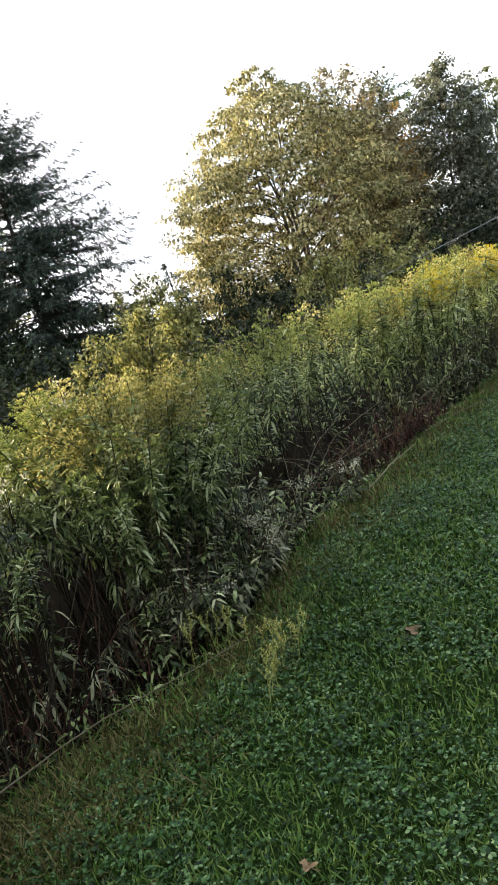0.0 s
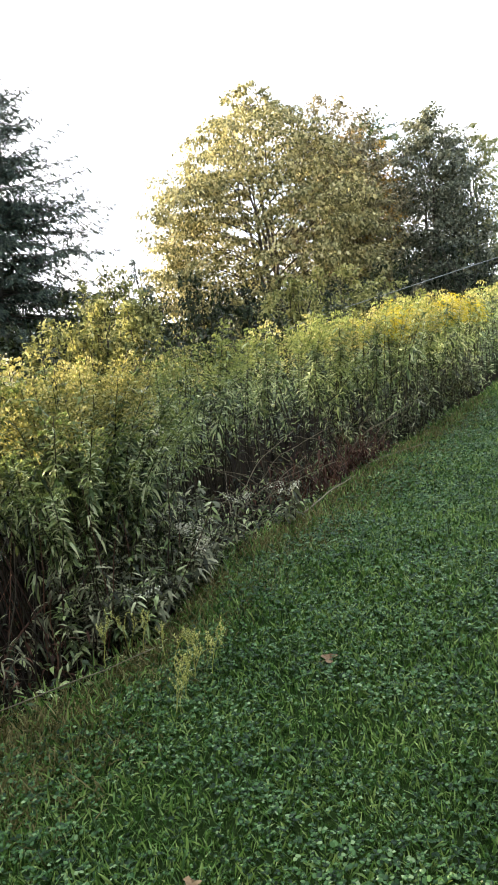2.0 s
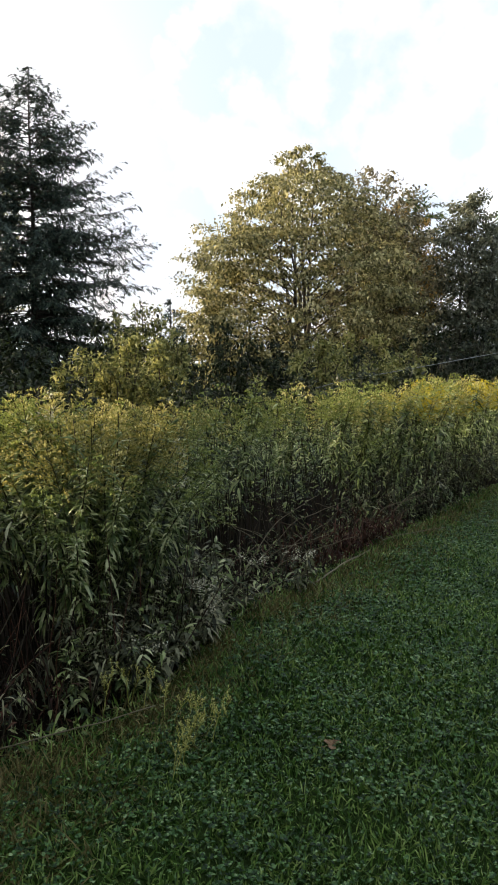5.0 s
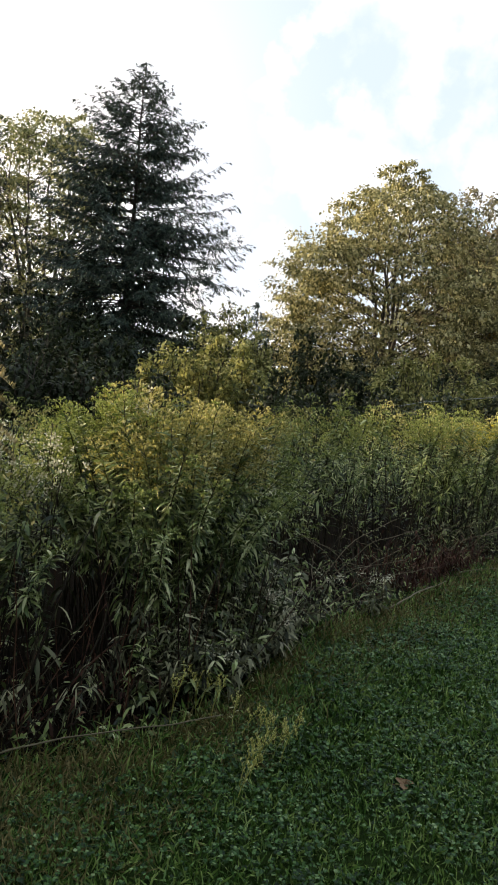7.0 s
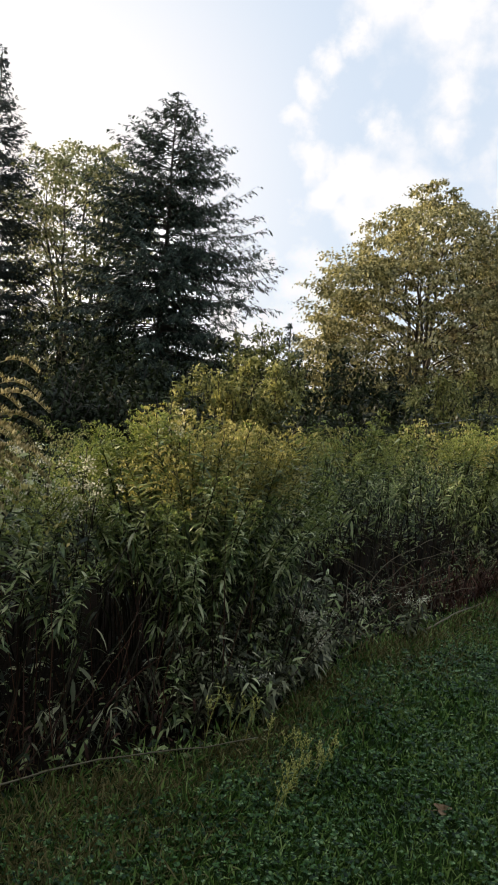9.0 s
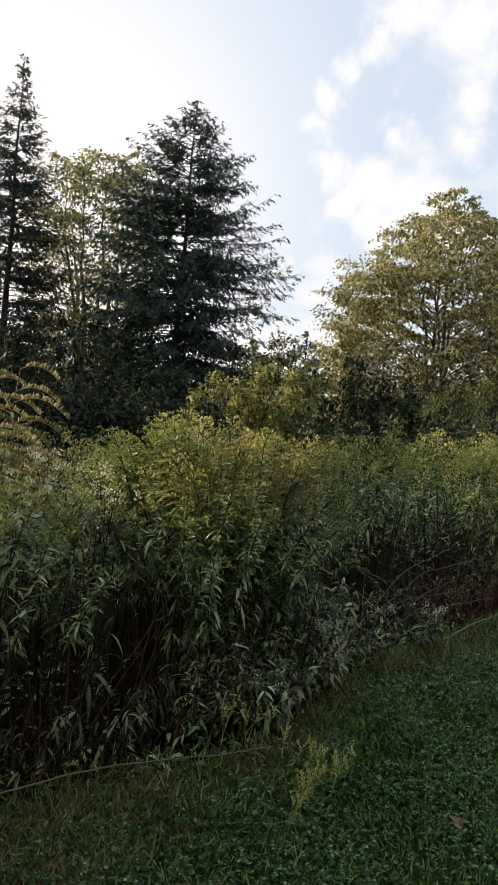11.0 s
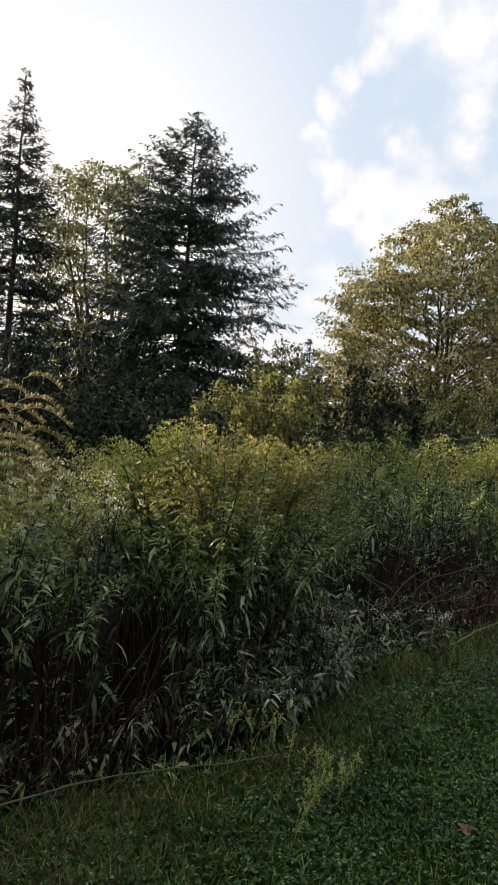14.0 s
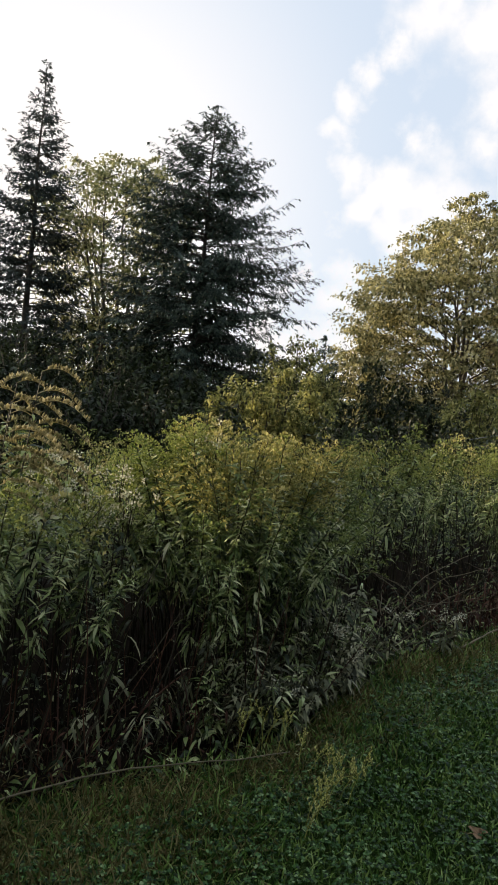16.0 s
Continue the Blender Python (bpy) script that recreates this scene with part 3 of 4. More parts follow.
layered_tree("maple_tree", 8.9, 36, [(0.9, 4.8), (2.4, 5.4), (4, 5.7), (6, 5.5), (7.5, 4.9), (8.9, 3.9), (10.0, 2.8), (11.0, 1.6), (11.7, 0.8), (12.2, 0.2)], M_YELLOWLEAF,
             "broad tree with sunlit yellow-green turning leaves", 5, 120, 1250, 66, 0.17, 22, 0.52, 0.3, 0.45, 0.05, 0.14)
layered_tree("bronze_tree", 13.1, 37, [(1.0, 2.4), (4, 2.9), (7, 2.7), (9, 2.2), (10.6, 1.5), (11.7, 0.6)], M_BROWNLEAF,
             "narrow tree with bronze-brown autumn leaves", 4, 46, 420, 50, 0.19, 23, 0.5, 0.35, 0.3, 0.9, 0.25)
conifer("pine_tree", 17.2, 42, [(1, 3.0), (5, 2.9), (8, 2.5), (10, 1.9), (11.3, 1.2), (11.9, 0.4)], M_PINE,
        "tall light green pine behind other trees", 24, 13, 6, -0.2, 0.8, 0.0, 0.24, 0.9, 0.0)
layered_tree("ash_tree", 18.6, 38, [(0.8, 2.6), (4, 2.8), (7, 2.3), (8.8, 1.7), (9.9, 1.0), (10.8, 0.3)], M_GREYLEAF,
             "dark grey-green leafy tree with a rounded top", 3, 46, 560, 56, 0.19, 24, 0.55, 0.3, 0.3, 0.5, 0.2)
layered_tree("amber_tree", 15.4, 40, [(1, 2.0), (4, 2.4), (7, 2.4), (9.3, 1.8), (10.6, 0.6)], M_AMBERLEAF,
             "small tree with amber leaves between larger trees", 3, 30, 300, 50, 0.17, 25, 0.5, 0.3, 0.3, 0.2, 0.2)
# out-of-view tree, added only to block the sun from the spruce
deciduous("beech_tree", -19, 34.5, [(1, 3.0), (5, 3.6), (9, 3.4), (12, 2.6), (15, 0.6)], M_SHADESHRUB,
          "large unseen leafy tree added beyond the fir to shade the spruce", 3, 40, 9000, 0.36, 0.1, 95)
layered_tree("aspen_tree", 21.3, 39, [(1, 2.4), (4, 2.8), (7, 2.2), (8.8, 1.6), (9.9, 0.4)], M_LIGHTLEAF,
             "light green leafy tree at the end of the row", 3, 30, 260, 50, 0.18, 26, 0.5, 0.3, 0.3, 0.3, 0.2)
conifer("small_conifer", 2.0, 28, [(0.3, 1.0), (1.5, 0.9), (3, 0.55), (4.15, 0.05)], M_NEEDLE,
        "small young conifer between the larger trees", 14, 14, 6, 0.2, 1.0, 0.0, 0.16)


def shrub(x, y, height, spread, material, label, seed, count=5000, leaf=0.11):
    global rng
    rng = np.random.default_rng(seed)
    bush = thing("shrub", x, y, 0, label, "shrub", "shrubs under the trees")
    wood, crown, tips = Bag(), Bag(), []
    for k in range(16):
        a, r = rng.random() * 6.283, spread * math.sqrt(rng.random())
        h = height * (1 - 0.45 * (r / spread) ** 2) * (0.8 + 0.22 * rng.random())
        p = arc((0.2 * r * math.cos(a), 0.2 * r * math.sin(a), -0.05), (r * math.cos(a), r * math.sin(a), h), 0, 6, 0.04)
        tube(wood, p, np.linspace(0.03, 0.006, 6), 4)
        for j in range(9):
            q = p[rng.integers(1, 6)]
            tips.append((q, q + rng.normal(0, 1, 3) * (0.3, 0.3, 0.2) * spread * 0.5))
    tq, te = np.array([a for a, _ in tips]), np.array([b for _, b in tips])
    te[:, 2] = np.clip(te[:, 2], 0.1, height)
    pick = rng.integers(0, len(tips), count)
    u = rng.random(count)[:, None]
    pos = tq[pick] * (1 - u) + te[pick] * u + rng.normal(0, 0.09, (count, 3))
    pos[:, 2] = np.maximum(pos[:, 2], 0.03)
    size = leaf * (0.6 + 0.7 * rng.random(count))
    leaves(crown, pos, rng.normal(0, 1, (count, 3)) + (0, 0, 0.15), size, size * 0.5, 0.25, KITE)
    tagged(part("branchwork", wood, M_BARK, bush), kind="stuff")
    tagged(part("foliage", crown, material, bush), kind="stuff")


for k, (sx, sy, sh, sr) in enumerate([(-0.75, 16, 2.1, 0.6), (0.2, 16.4, 2.45, 0.75), (0.95, 17.5, 2.15, 0.6), (0.2, 25, 3.8, 0.9), (1.1, 25, 4.0, 0.8), (1.9, 24.5, 3.0, 0.7), (5.8, 21, 2.6, 1.0), (7.2, 22, 2.75, 1.2), (8.8, 22, 2.4, 1.1)]):
    shrub(sx, sy, sh, sr, M_SHRUB, "yellow-green shrub with small turning leaves", 40 + k, 4500, 0.12 + 0.02 * (sy > 20))
# shrubs whose leaf colour includes the shade below the trees
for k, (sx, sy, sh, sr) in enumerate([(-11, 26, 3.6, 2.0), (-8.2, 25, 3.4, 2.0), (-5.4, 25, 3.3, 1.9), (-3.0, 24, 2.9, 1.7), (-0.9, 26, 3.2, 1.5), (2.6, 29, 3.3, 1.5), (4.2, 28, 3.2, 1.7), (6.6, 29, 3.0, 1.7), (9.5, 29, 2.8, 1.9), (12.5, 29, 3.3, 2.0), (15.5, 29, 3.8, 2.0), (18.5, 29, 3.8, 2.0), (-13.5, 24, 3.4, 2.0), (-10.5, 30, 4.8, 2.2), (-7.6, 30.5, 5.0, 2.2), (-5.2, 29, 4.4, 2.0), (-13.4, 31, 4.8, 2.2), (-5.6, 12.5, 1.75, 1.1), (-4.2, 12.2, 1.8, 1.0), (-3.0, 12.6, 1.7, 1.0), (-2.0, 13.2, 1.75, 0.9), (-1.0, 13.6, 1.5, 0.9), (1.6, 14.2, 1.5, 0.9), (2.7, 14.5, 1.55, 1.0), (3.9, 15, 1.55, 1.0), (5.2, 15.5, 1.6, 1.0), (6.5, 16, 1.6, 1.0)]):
    shrub(sx, sy, sh, sr, M_SHADESHRUB, "dense green shrub with deep shade put into its leaf colour", 60 + k, 2500 if sy > 20 else 2400, 0.19 if sy > 20 else 0.125)


def far_woods():
    """The far line of trees that closes the view all round."""
    global rng
    rng = np.random.default_rng(90)
    bag = Bag()
    for k in range(150):
        a = k / 150 * 6.283
        d = 62 + 14 * rng.random()
        c = np.array([d * math.sin(a), d * math.cos(a) + 6, 0])
        h = 4.0 + 2.2 * rng.random()
        ahead = a < 0.7 or a > 5.6
        n = 450 if ahead else 60
        size = 0.55 if ahead else 1.5
        pos = c + rng.normal(0, 1, (n, 3)) * (2.2, 2.2, 0) + np.stack([np.zeros(n), np.zeros(n), h * rng.random(n)], -1)
        leaves(bag, pos, rng.normal(0, 1, (n, 3)), size, size * 0.65, 0.2, KITE)
    tagged(part("far_woods", bag, M_SHADESHRUB), "far dark line of woodland", "woods", kind="stuff")
    # unseen trees added at the back to hold low skylight off the bank
    bag = Bag()
    for k in range(46):
        a = math.pi * (0.42 + 1.02 * k / 45)
        d = 11 + 2 * rng.random()
        c = np.array([d * math.sin(a), d * math.cos(a), 0])
        h = 8.0 + 2.0 * rng.random()
        n = 420
        pos = c + rng.normal(0, 1, (n, 3)) * (0.9, 0.9, 0) + np.stack([np.zeros(n), np.zeros(n), 0.15 + h * rng.random(n)], -1)
        leaves(bag, pos, rng.normal(0, 1, (n, 3)), 0.75, 0.5, 0.2, KITE)
        tube(bag, arc(c, c + (0, 0, h), 0, 5, 0.1), np.linspace(0.16, 0.03, 5), 6)
    tagged(part("woods_behind", bag, M_SHADESHRUB), "tall unseen trees added behind the camera to cut low skylight", "woods", kind="stuff")


far_woods()

# ---- weeds ----
def goldenrod(seed, tall, plume_mat, bend, lush=1.0, long_leaf=0.13, sprays=26, spray=0.14, low=0.4, sag=0.5, rich=1.0, span=0.2):
    """One goldenrod plant, arching towards +x: a stem, lance leaves that hang, and a plume of arching side sprays."""
    global rng
    rng = np.random.default_rng(seed)
    plant = thing("goldenrod_plant", 0, 0)
    n = 9
    t = np.linspace(0, 1, n)
    off = bend * t ** 2.2
    line = np.stack([off, 0.05 * np.sin(3 * t + seed), tall * t - 0.45 * bend * t ** 3], -1)
    stem = Bag()
    tube(stem, line, np.linspace(0.0065, 0.002, n), 4)
    at = lambda u: np.stack([np.interp(u, t, line[:, k]) for k in range(3)], -1)
    nl = int(116 * lush)
    u = low + (0.93 - low) * rng.random(nl) ** 0.8
    ang = np.arange(nl) * 2.4 + rng.normal(0, 0.4, nl)
    high = np.clip((u - 0.6) / 0.33, 0, 1)
    way = np.stack([np.cos(ang), np.sin(ang), -0.15 + 0.6 * high + rng.normal(0, 0.38, nl)], -1)
    ln = long_leaf * (1.08 - 0.4 * high) * (0.45 + 0.75 * rng.random(nl))
    foliage = Bag()
    leaves(foliage, at(u), way, ln, ln * 0.19, sag * (-0.1 + 1.4 * rng.random(nl)) * (1 - 0.6 * high), CURL if plume_mat is M_LEAFPLUME else LANCE)
    plume = Bag()
    for k in range(sprays):
        us = 1 - span * (1 - k / sprays)
        q = at(np.array([us]))[0]
        an = k * 2.4 + rng.normal(0, 0.4)
        sl = (0.045 + spray * (1 - k / sprays)) * (0.7 + 0.6 * rng.random())
        v = np.linspace(0, 1, 5)
        sp = q + np.stack([np.cos(an) * sl * v, np.sin(an) * sl * v, sl * (0.85 * v - 0.75 * v ** 2)], -1)
        tube(plume, sp, np.linspace(0.002, 0.001, 5), 3)
        m = int((5 + 66 * sl) * rich)
        w = 0.2 + 0.8 * rng.random(m)
        pos = np.stack([np.interp(w, v, sp[:, j]) for j in range(3)], -1) + rng.normal(0, 0.003, (m, 3))
        size = 0.013 + 0.012 * rng.random(m)
        leaves(plume, pos, rng.normal(0, 0.45, (m, 3)) + (0.5 * math.cos(an), 0.5 * math.sin(an), 0.7), size, size * 0.5, 0, KITE)
    part("stem", stem, M_STEM, plant)
    tagged(part("leaves", foliage, M_LEAF, plant), kind="stuff")
    tagged(part("plume", plume, plume_mat, plant), kind="stuff")
    return plant


KINDS = {}
for name_, label_, mat_, seed_, tall_, bend_, leaf_, low_ in (
        ("ochre", "tall goldenrod with lance leaves and a fading ochre plume", M_PLUME, 100, 1.62, 0.12, 0.085, 0.38),
        ("green", "tall leafy goldenrod with a green-yellow plume", M_GREENPLUME, 120, 1.62, 0.12, 0.082, 0.46),
        ("gold", "goldenrod in full bright golden bloom", M_GOLD, 140, 1.6, 0.12, 0.09, 0.4),
        ("leaning", "goldenrod leaning outwards with a drooping ochre plume", M_PLUME, 150, 1.58, 0.24, 0.095, 0.34),
        ("bare", "tall goldenrod with bare lower stem and a green-yellow plume", M_GREENPLUME, 170, 1.62, 0.14, 0.085, 0.6),
        ("overhanging", "goldenrod arching over a dark hollow with long hanging leaves", M_LEAFPLUME, 190, 1.5, 0.36, 0.09, 0.54),
        ("arching", "goldenrod arching over the lawn's edge with long hanging leaves", M_LEAFPLUME, 160, 1.5, 0.40, 0.082, 0.32)):
    KINDS[name_] = []
    for k in range(6):
        p = goldenrod(seed_ + k, tall_ + 0.04 * (k % 3), mat_, bend_ + 0.03 * k, 1.15 + 0.15 * (k % 2), leaf_ + 0.01 * (k % 3), low=low_, sag=0.75 if name_ in ("arching", "overhanging") else 0.5,
                      spray=0.2 if name_ == "gold" else 0.13, rich=1.5 if name_ == "gold" else 1.0, sprays=12 if mat_ is M_LEAFPLUME else 26, span=0.26 if name_ == "gold" else 0.22 if name_ in ("ochre", "leaning") else 0.17)
        KINDS[name_].append([tagged(p, label_, "goldenrod", "goldenrod along the bank"), False])


def place(pick, x, y, scale, turn, tilt=3.0):
    m = pose(x, y, float(ground_z(x, y)) - 0.02, rng.normal(0, tilt), rng.normal(0, tilt), turn)
    if not pick[1]:
        pick[0].matrix_basis, pick[1] = m @ Matrix.Diagonal((scale, scale, scale, 1)), True
        return pick[0]
    c = copy_thing(pick[0], m)
    c.scale = (scale, scale, scale)
    return c


def plant_at(kind, x, y, scale, turn):
    place(KINDS[kind][rng.integers(0, len(KINDS[kind]))], x, y, scale, turn)


# an unseen thicket added along the sunny side, its heights set to shade the lawn
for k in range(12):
    shrub(-12.2 + 0.8 * (k % 2), -1.5 + 2.0 * k, 3.9 + 0.2 * (k % 3) + 0.8 * (6 < k < 10) - 0.7 * (3 < k < 6) - 0.2 * (k == 6), 2.1, M_SHADESHRUB, "dense unseen shrub in a thicket added to shade the lawn", 180 + k, 2100, 0.5)


def front(x):
    """How far behind the lawn's edge the tall plants begin."""
    return np.interp(x, [-4, -1.0, -0.6, 0.0, 0.35, 0.6, 1.0, 1.6, 2.4, 3.4, 9], [0.45, 0.55, 0.6, 0.75, 0.95, 1.4, 1.7, 1.5, 0.8, 0.4, 0.3])


def tallness(x):
    return np.interp(x, [-3, -1.6, -0.85, -0.6, 0.45, 0.62, 1.0, 2.6, 4], [0.84, 0.78, 0.78, 0.9, 0.9, 0.86, 0.93, 0.98, 0.98])


MOUND = (-0.12, 4.5)


def build_bank():
    global rng
    rng = np.random.default_rng(200)
    # the rounded mound that swells out towards the lawn
    for k in range(124):
        r, a = math.sqrt((k + 0.5) / 124), k * 2.4 + rng.normal(0, 0.2)
        x, y = MOUND[0] + 0.43 * r * math.cos(a), MOUND[1] + 0.58 * r * math.sin(a)
        kind = ("ochre" if rng.random() < 0.75 else "green") if r < 0.5 else "leaning" if r < 0.74 else "arching"
        if x < MOUND[0] - 0.15 and y < MOUND[1] + 0.2:
            kind = "overhanging" if kind == "arching" else "bare" if r > 0.5 else kind
        plant_at(kind, x, y, (1.045 - (0.13 if r < 0.74 else 0.1 + 0.2 * rng.random()) * r * r) * (1 + 0.035 * rng.normal()), math.degrees(a) + rng.normal(0, 16))
    # leafy stems deep behind the hollow
    for k in range(16):
        x = -0.75 + 0.5 * rng.random()
        plant_at("bare", x, 4.35 + 0.5 * rng.random(), 0.86 + 0.06 * rng.random(), rng.random() * 360)
    # lower growth to one side
    for k in range(58):
        x = -2.1 + 1.3 * rng.random()
        y = edge_y(x) + 0.5 + 1.3 * rng.random()
        plant_at(rng.choice(("green", "green", "green", "bare", "overhanging")), x, y, 0.78 * (1 + 0.05 * rng.normal()), rng.random() * 360)
    # the long stand further along the edge
    made = 0
    while made < 96:
        x = 0.55 + 4.6 * rng.random()
        back = 1.3 * rng.random() ** 1.4
        y = edge_y(x) + front(x) + back
        if x > 0.62 * y + 0.5:
            continue
        made += 1
        kind = "green" if rng.random() < 0.6 else "ochre"
        if x > 3.3 and rng.random() < 0.5 or x > 4.0 and rng.random() < 0.8:
            kind = "gold"
        turn = rng.random() * 360
        if back < 0.3:
            kind, turn = rng.choice(("overhanging", "bare", "green") if x < 2.4 else ("leaning", "green", "arching")), -45 + rng.normal(0, 35)
        plant_at(kind, x, y, tallness(x) * (1 + 0.06 * rng.normal()), turn)
    for k in range(46):
        x = 3.5 + 3.2 * rng.random()
        plant_at("gold", x, edge_y(x) + 0.45 + 0.8 * rng.random(), 0.93 + 0.08 * rng.random(), rng.random() * 360)


build_bank()


def back_bank():
    """The rest of the weeds behind the front rows, too many to count."""
    global rng
    rng = np.random.default_rng(210)
    stems, foliage, plumes, ochre = Bag(), Bag(), Bag(), Bag()
    for k in range(2700):
        x = -14 + 32 * rng.random()
        back = front(x) + 0.25 + 9.5 * rng.random() ** 1.6
        y = edge_y(x) + back
        if y > 20 or x > 0.75 * y + 1.5:
            continue
        if math.hypot(x - MOUND[0], y - MOUND[1]) < 0.7 or (y < MOUND[1] and x > -0.75 and x < 0.5):
            continue
        seen = x > -0.5 * y - 0.5
        h = (1.5 + 0.06 * rng.normal()) * tallness(x) if back < front(x) + 0.9 and (x > 0.6 or x < -0.9) else 1.0 + 0.06 * rng.normal() + 0.06 * math.sin(1.3 * x + 0.7 * y)
        z0 = float(ground_z(x, y))
        p = arc((x, y, z0 - 0.02), (x + rng.normal(0, 0.16), y + rng.normal(0, 0.16), z0 + h), 0, 4)
        tube(stems, p, (0.006, 0.005, 0.004, 0.002), 3)
        n = 46 if seen else 10
        u = (0.58 if x < 0 and back < front(x) + 2.0 else 0.3 if back < front(x) + 0.6 else 0.12) + (0.42 if x < 0 and back < front(x) + 2.0 else 0.68) * rng.random(n) ** 0.8
        pos = p[0] * (1 - u[:, None]) + p[-1] * u[:, None]
        ang = rng.random(n) * 6.283
        ln = (0.108 if seen else 0.3) * (0.6 + 0.6 * rng.random(n))
        leaves(foliage, pos, np.stack([np.cos(ang), np.sin(ang), rng.normal(0.15, 0.35, n)], -1), ln, ln * 0.22, 0.5, LANCE)
        n = 46 if seen else 10
        r = rng.random(n)
        ang = rng.integers(0, 7, n) * 0.9 + rng.normal(0, 0.12, n) + k
        pos = p[-1] + np.stack([np.cos(ang) * r * 0.17, np.sin(ang) * r * 0.17, 0.08 - 0.24 * r + 0.3 * r * (1 - r)], -1)
        leaves(plumes if k % 2 else ochre, pos, rng.normal(0, 0.5, (n, 3)) + (0, 0, 0.7), 0.03, 0.017, 0, KITE)
    bank = thing("weed_bank", 0, 0, 0, "deep stand of goldenrod and tall green weeds", "weeds", kind="stuff")
    for nm, b, m in (("stems", stems, M_STEM), ("leaves", foliage, M_LEAF), ("green_bloom", plumes, M_GREENPLUME), ("ochre_bloom", ochre, M_PLUME)):
        tagged(part(nm, b, m, bank), kind="stuff")


back_bank()


# ---- the low growth in front of the tall weeds ----
def drooping_stem(points, label, long_leaf=0.11, count=22, mat=M_PALE, thick=0.006, name="leaning_weed", stem_mat=M_STEM):
    """A leaning stem with pale leaves hanging from it."""
    base = Vector(points[0])
    ob = thing(name, *base, label, "weed", "leaning weeds in the hollow")
    p = np.array(points, float) - np.array(base)
    n = 10
    u = np.linspace(0, 1, n)
    t = np.linspace(0, 1, len(p))
    line = np.stack([np.interp(u, t, p[:, k]) for k in range(3)], -1)
    line[1:-1] = (line[:-2] + 2 * line[1:-1] + line[2:]) / 4
    stem, foliage = Bag(), Bag()
    tube(stem, line, np.linspace(thick, thick * 0.4, n), 5)
    w = 0.15 + 0.85 * rng.random(count)
    pos = np.stack([np.interp(w, u, line[:, k]) for k in range(3)], -1)
    ang = rng.random(count) * 6.283
    way = np.stack([np.cos(ang) * 0.8, np.sin(ang) * 0.8, -0.15 + rng.normal(0, 0.35, count)], -1)
    ln = long_leaf * (0.6 + 0.7 * rng.random(count))
    leaves(foliage, pos, way, ln, ln * 0.16, 0.3 + 0.9 * rng.random(count), CURL)
    part("stem", stem, stem_mat, ob, smooth=True)
    tagged(part("leaves", foliage, mat, ob), kind="stuff")
    return ob


rng = np.random.default_rng(300)
drooping_stem([(-0.60, 3.3, -0.1), (-0.46, 3.5, 0.06), (-0.36, 3.62, 0.15), (-0.23, 3.75, 0.22), (-0.02, 3.9, 0.27)], "dark reddish leaning stick with a few hanging pale leaves", 0.11, 26, M_PALE, 0.007, stem_mat=M_RED)
drooping_stem([(-0.72, 3.2, -0.08), (-0.66, 3.3, 0.07), (-0.58, 3.42, 0.34), (-0.52, 3.55, 0.63), (-0.38, 3.8, 0.95)], "pale bent weed stem with long hanging leaves", 0.115, 34, M_PALE, 0.006)
for k in range(34):
    x = -1.5 + 1.0 * rng.random() if k < 9 else -0.5 + 1.25 * (k - 9 + rng.random()) / 25
    y = float(edge_y(x)) + 0.12 + 0.45 * rng.random()
    z = float(ground_z(x, y))
    a = rng.normal(-0.6, 0.9)
    h, r = 0.13 + 0.22 * rng.random(), 0.1 + 0.2 * rng.random()
    drooping_stem([(x, y, z), (x + 0.25 * r * math.cos(a), y + 0.25 * r * math.sin(a), z + 0.65 * h), (x + 0.65 * r * math.cos(a), y + 0.65 * r * math.sin(a), z + h), (x + r * math.cos(a), y + r * math.sin(a), z + 0.85 * h)],
                  "low weed stem with drooping grey-green leaves", 0.07, 12, M_PALE, 0.004)


def leafy_weed(x, y, tall, label):
    """A bushy knee-high weed with many small curled leaves."""
    ob = thing("leafy_weed", x, y, float(ground_z(x, y)), label, "weed", "leafy weeds along the edge")
    stem, foliage = Bag(), Bag()
    for k in range(5):
        a = rng.random() * 6.283
        end = np.array((math.cos(a) * 0.14, math.sin(a) * 0.14 - 0.05, tall * (0.75 + 0.3 * rng.random())))
        p = arc((0, 0, -0.02), end, 0, 5, 0.01)
        tube(stem, p, np.linspace(0.004, 0.0015, 5), 3)
        n = 22
        u = 0.25 + 0.75 * rng.random(n)
        b = rng.random(n) * 6.283
        ln = 0.04 + 0.05 * rng.random(n)
        pos = np.stack([np.interp(u, np.linspace(0, 1, 5), p[:, j]) for j in range(3)], -1)
        leaves(foliage, pos, np.stack([np.cos(b), np.sin(b), rng.normal(0.1, 0.3, n)], -1), ln, ln * 0.24, 0.1 + 0.7 * rng.random(n), LANCE)
    tagged(part("stem", stem, M_STEM, ob), kind="stuff")
    tagged(part("leaves", foliage, M_PALE if rng.random() < 0.5 else M_LEAF, ob), kind="stuff")


for k in range(104):
    x = -0.08 + 0.75 * rng.random() if k < 44 else 1.9 + 2.2 * rng.random() if k < 58 else 2.6 + 3.2 * rng.random()
    back = 0.12 + 0.75 * rng.random()
    leafy_weed(x, float(edge_y(x)) + back, 0.14 + 0.75 * back * (0.75 + 0.4 * rng.random()) if k < 44 else 0.35 + 0.3 * rng.random() if k < 58 else 0.45 + 0.45 * rng.random(), "bushy weed with small curled grey-green leaves")


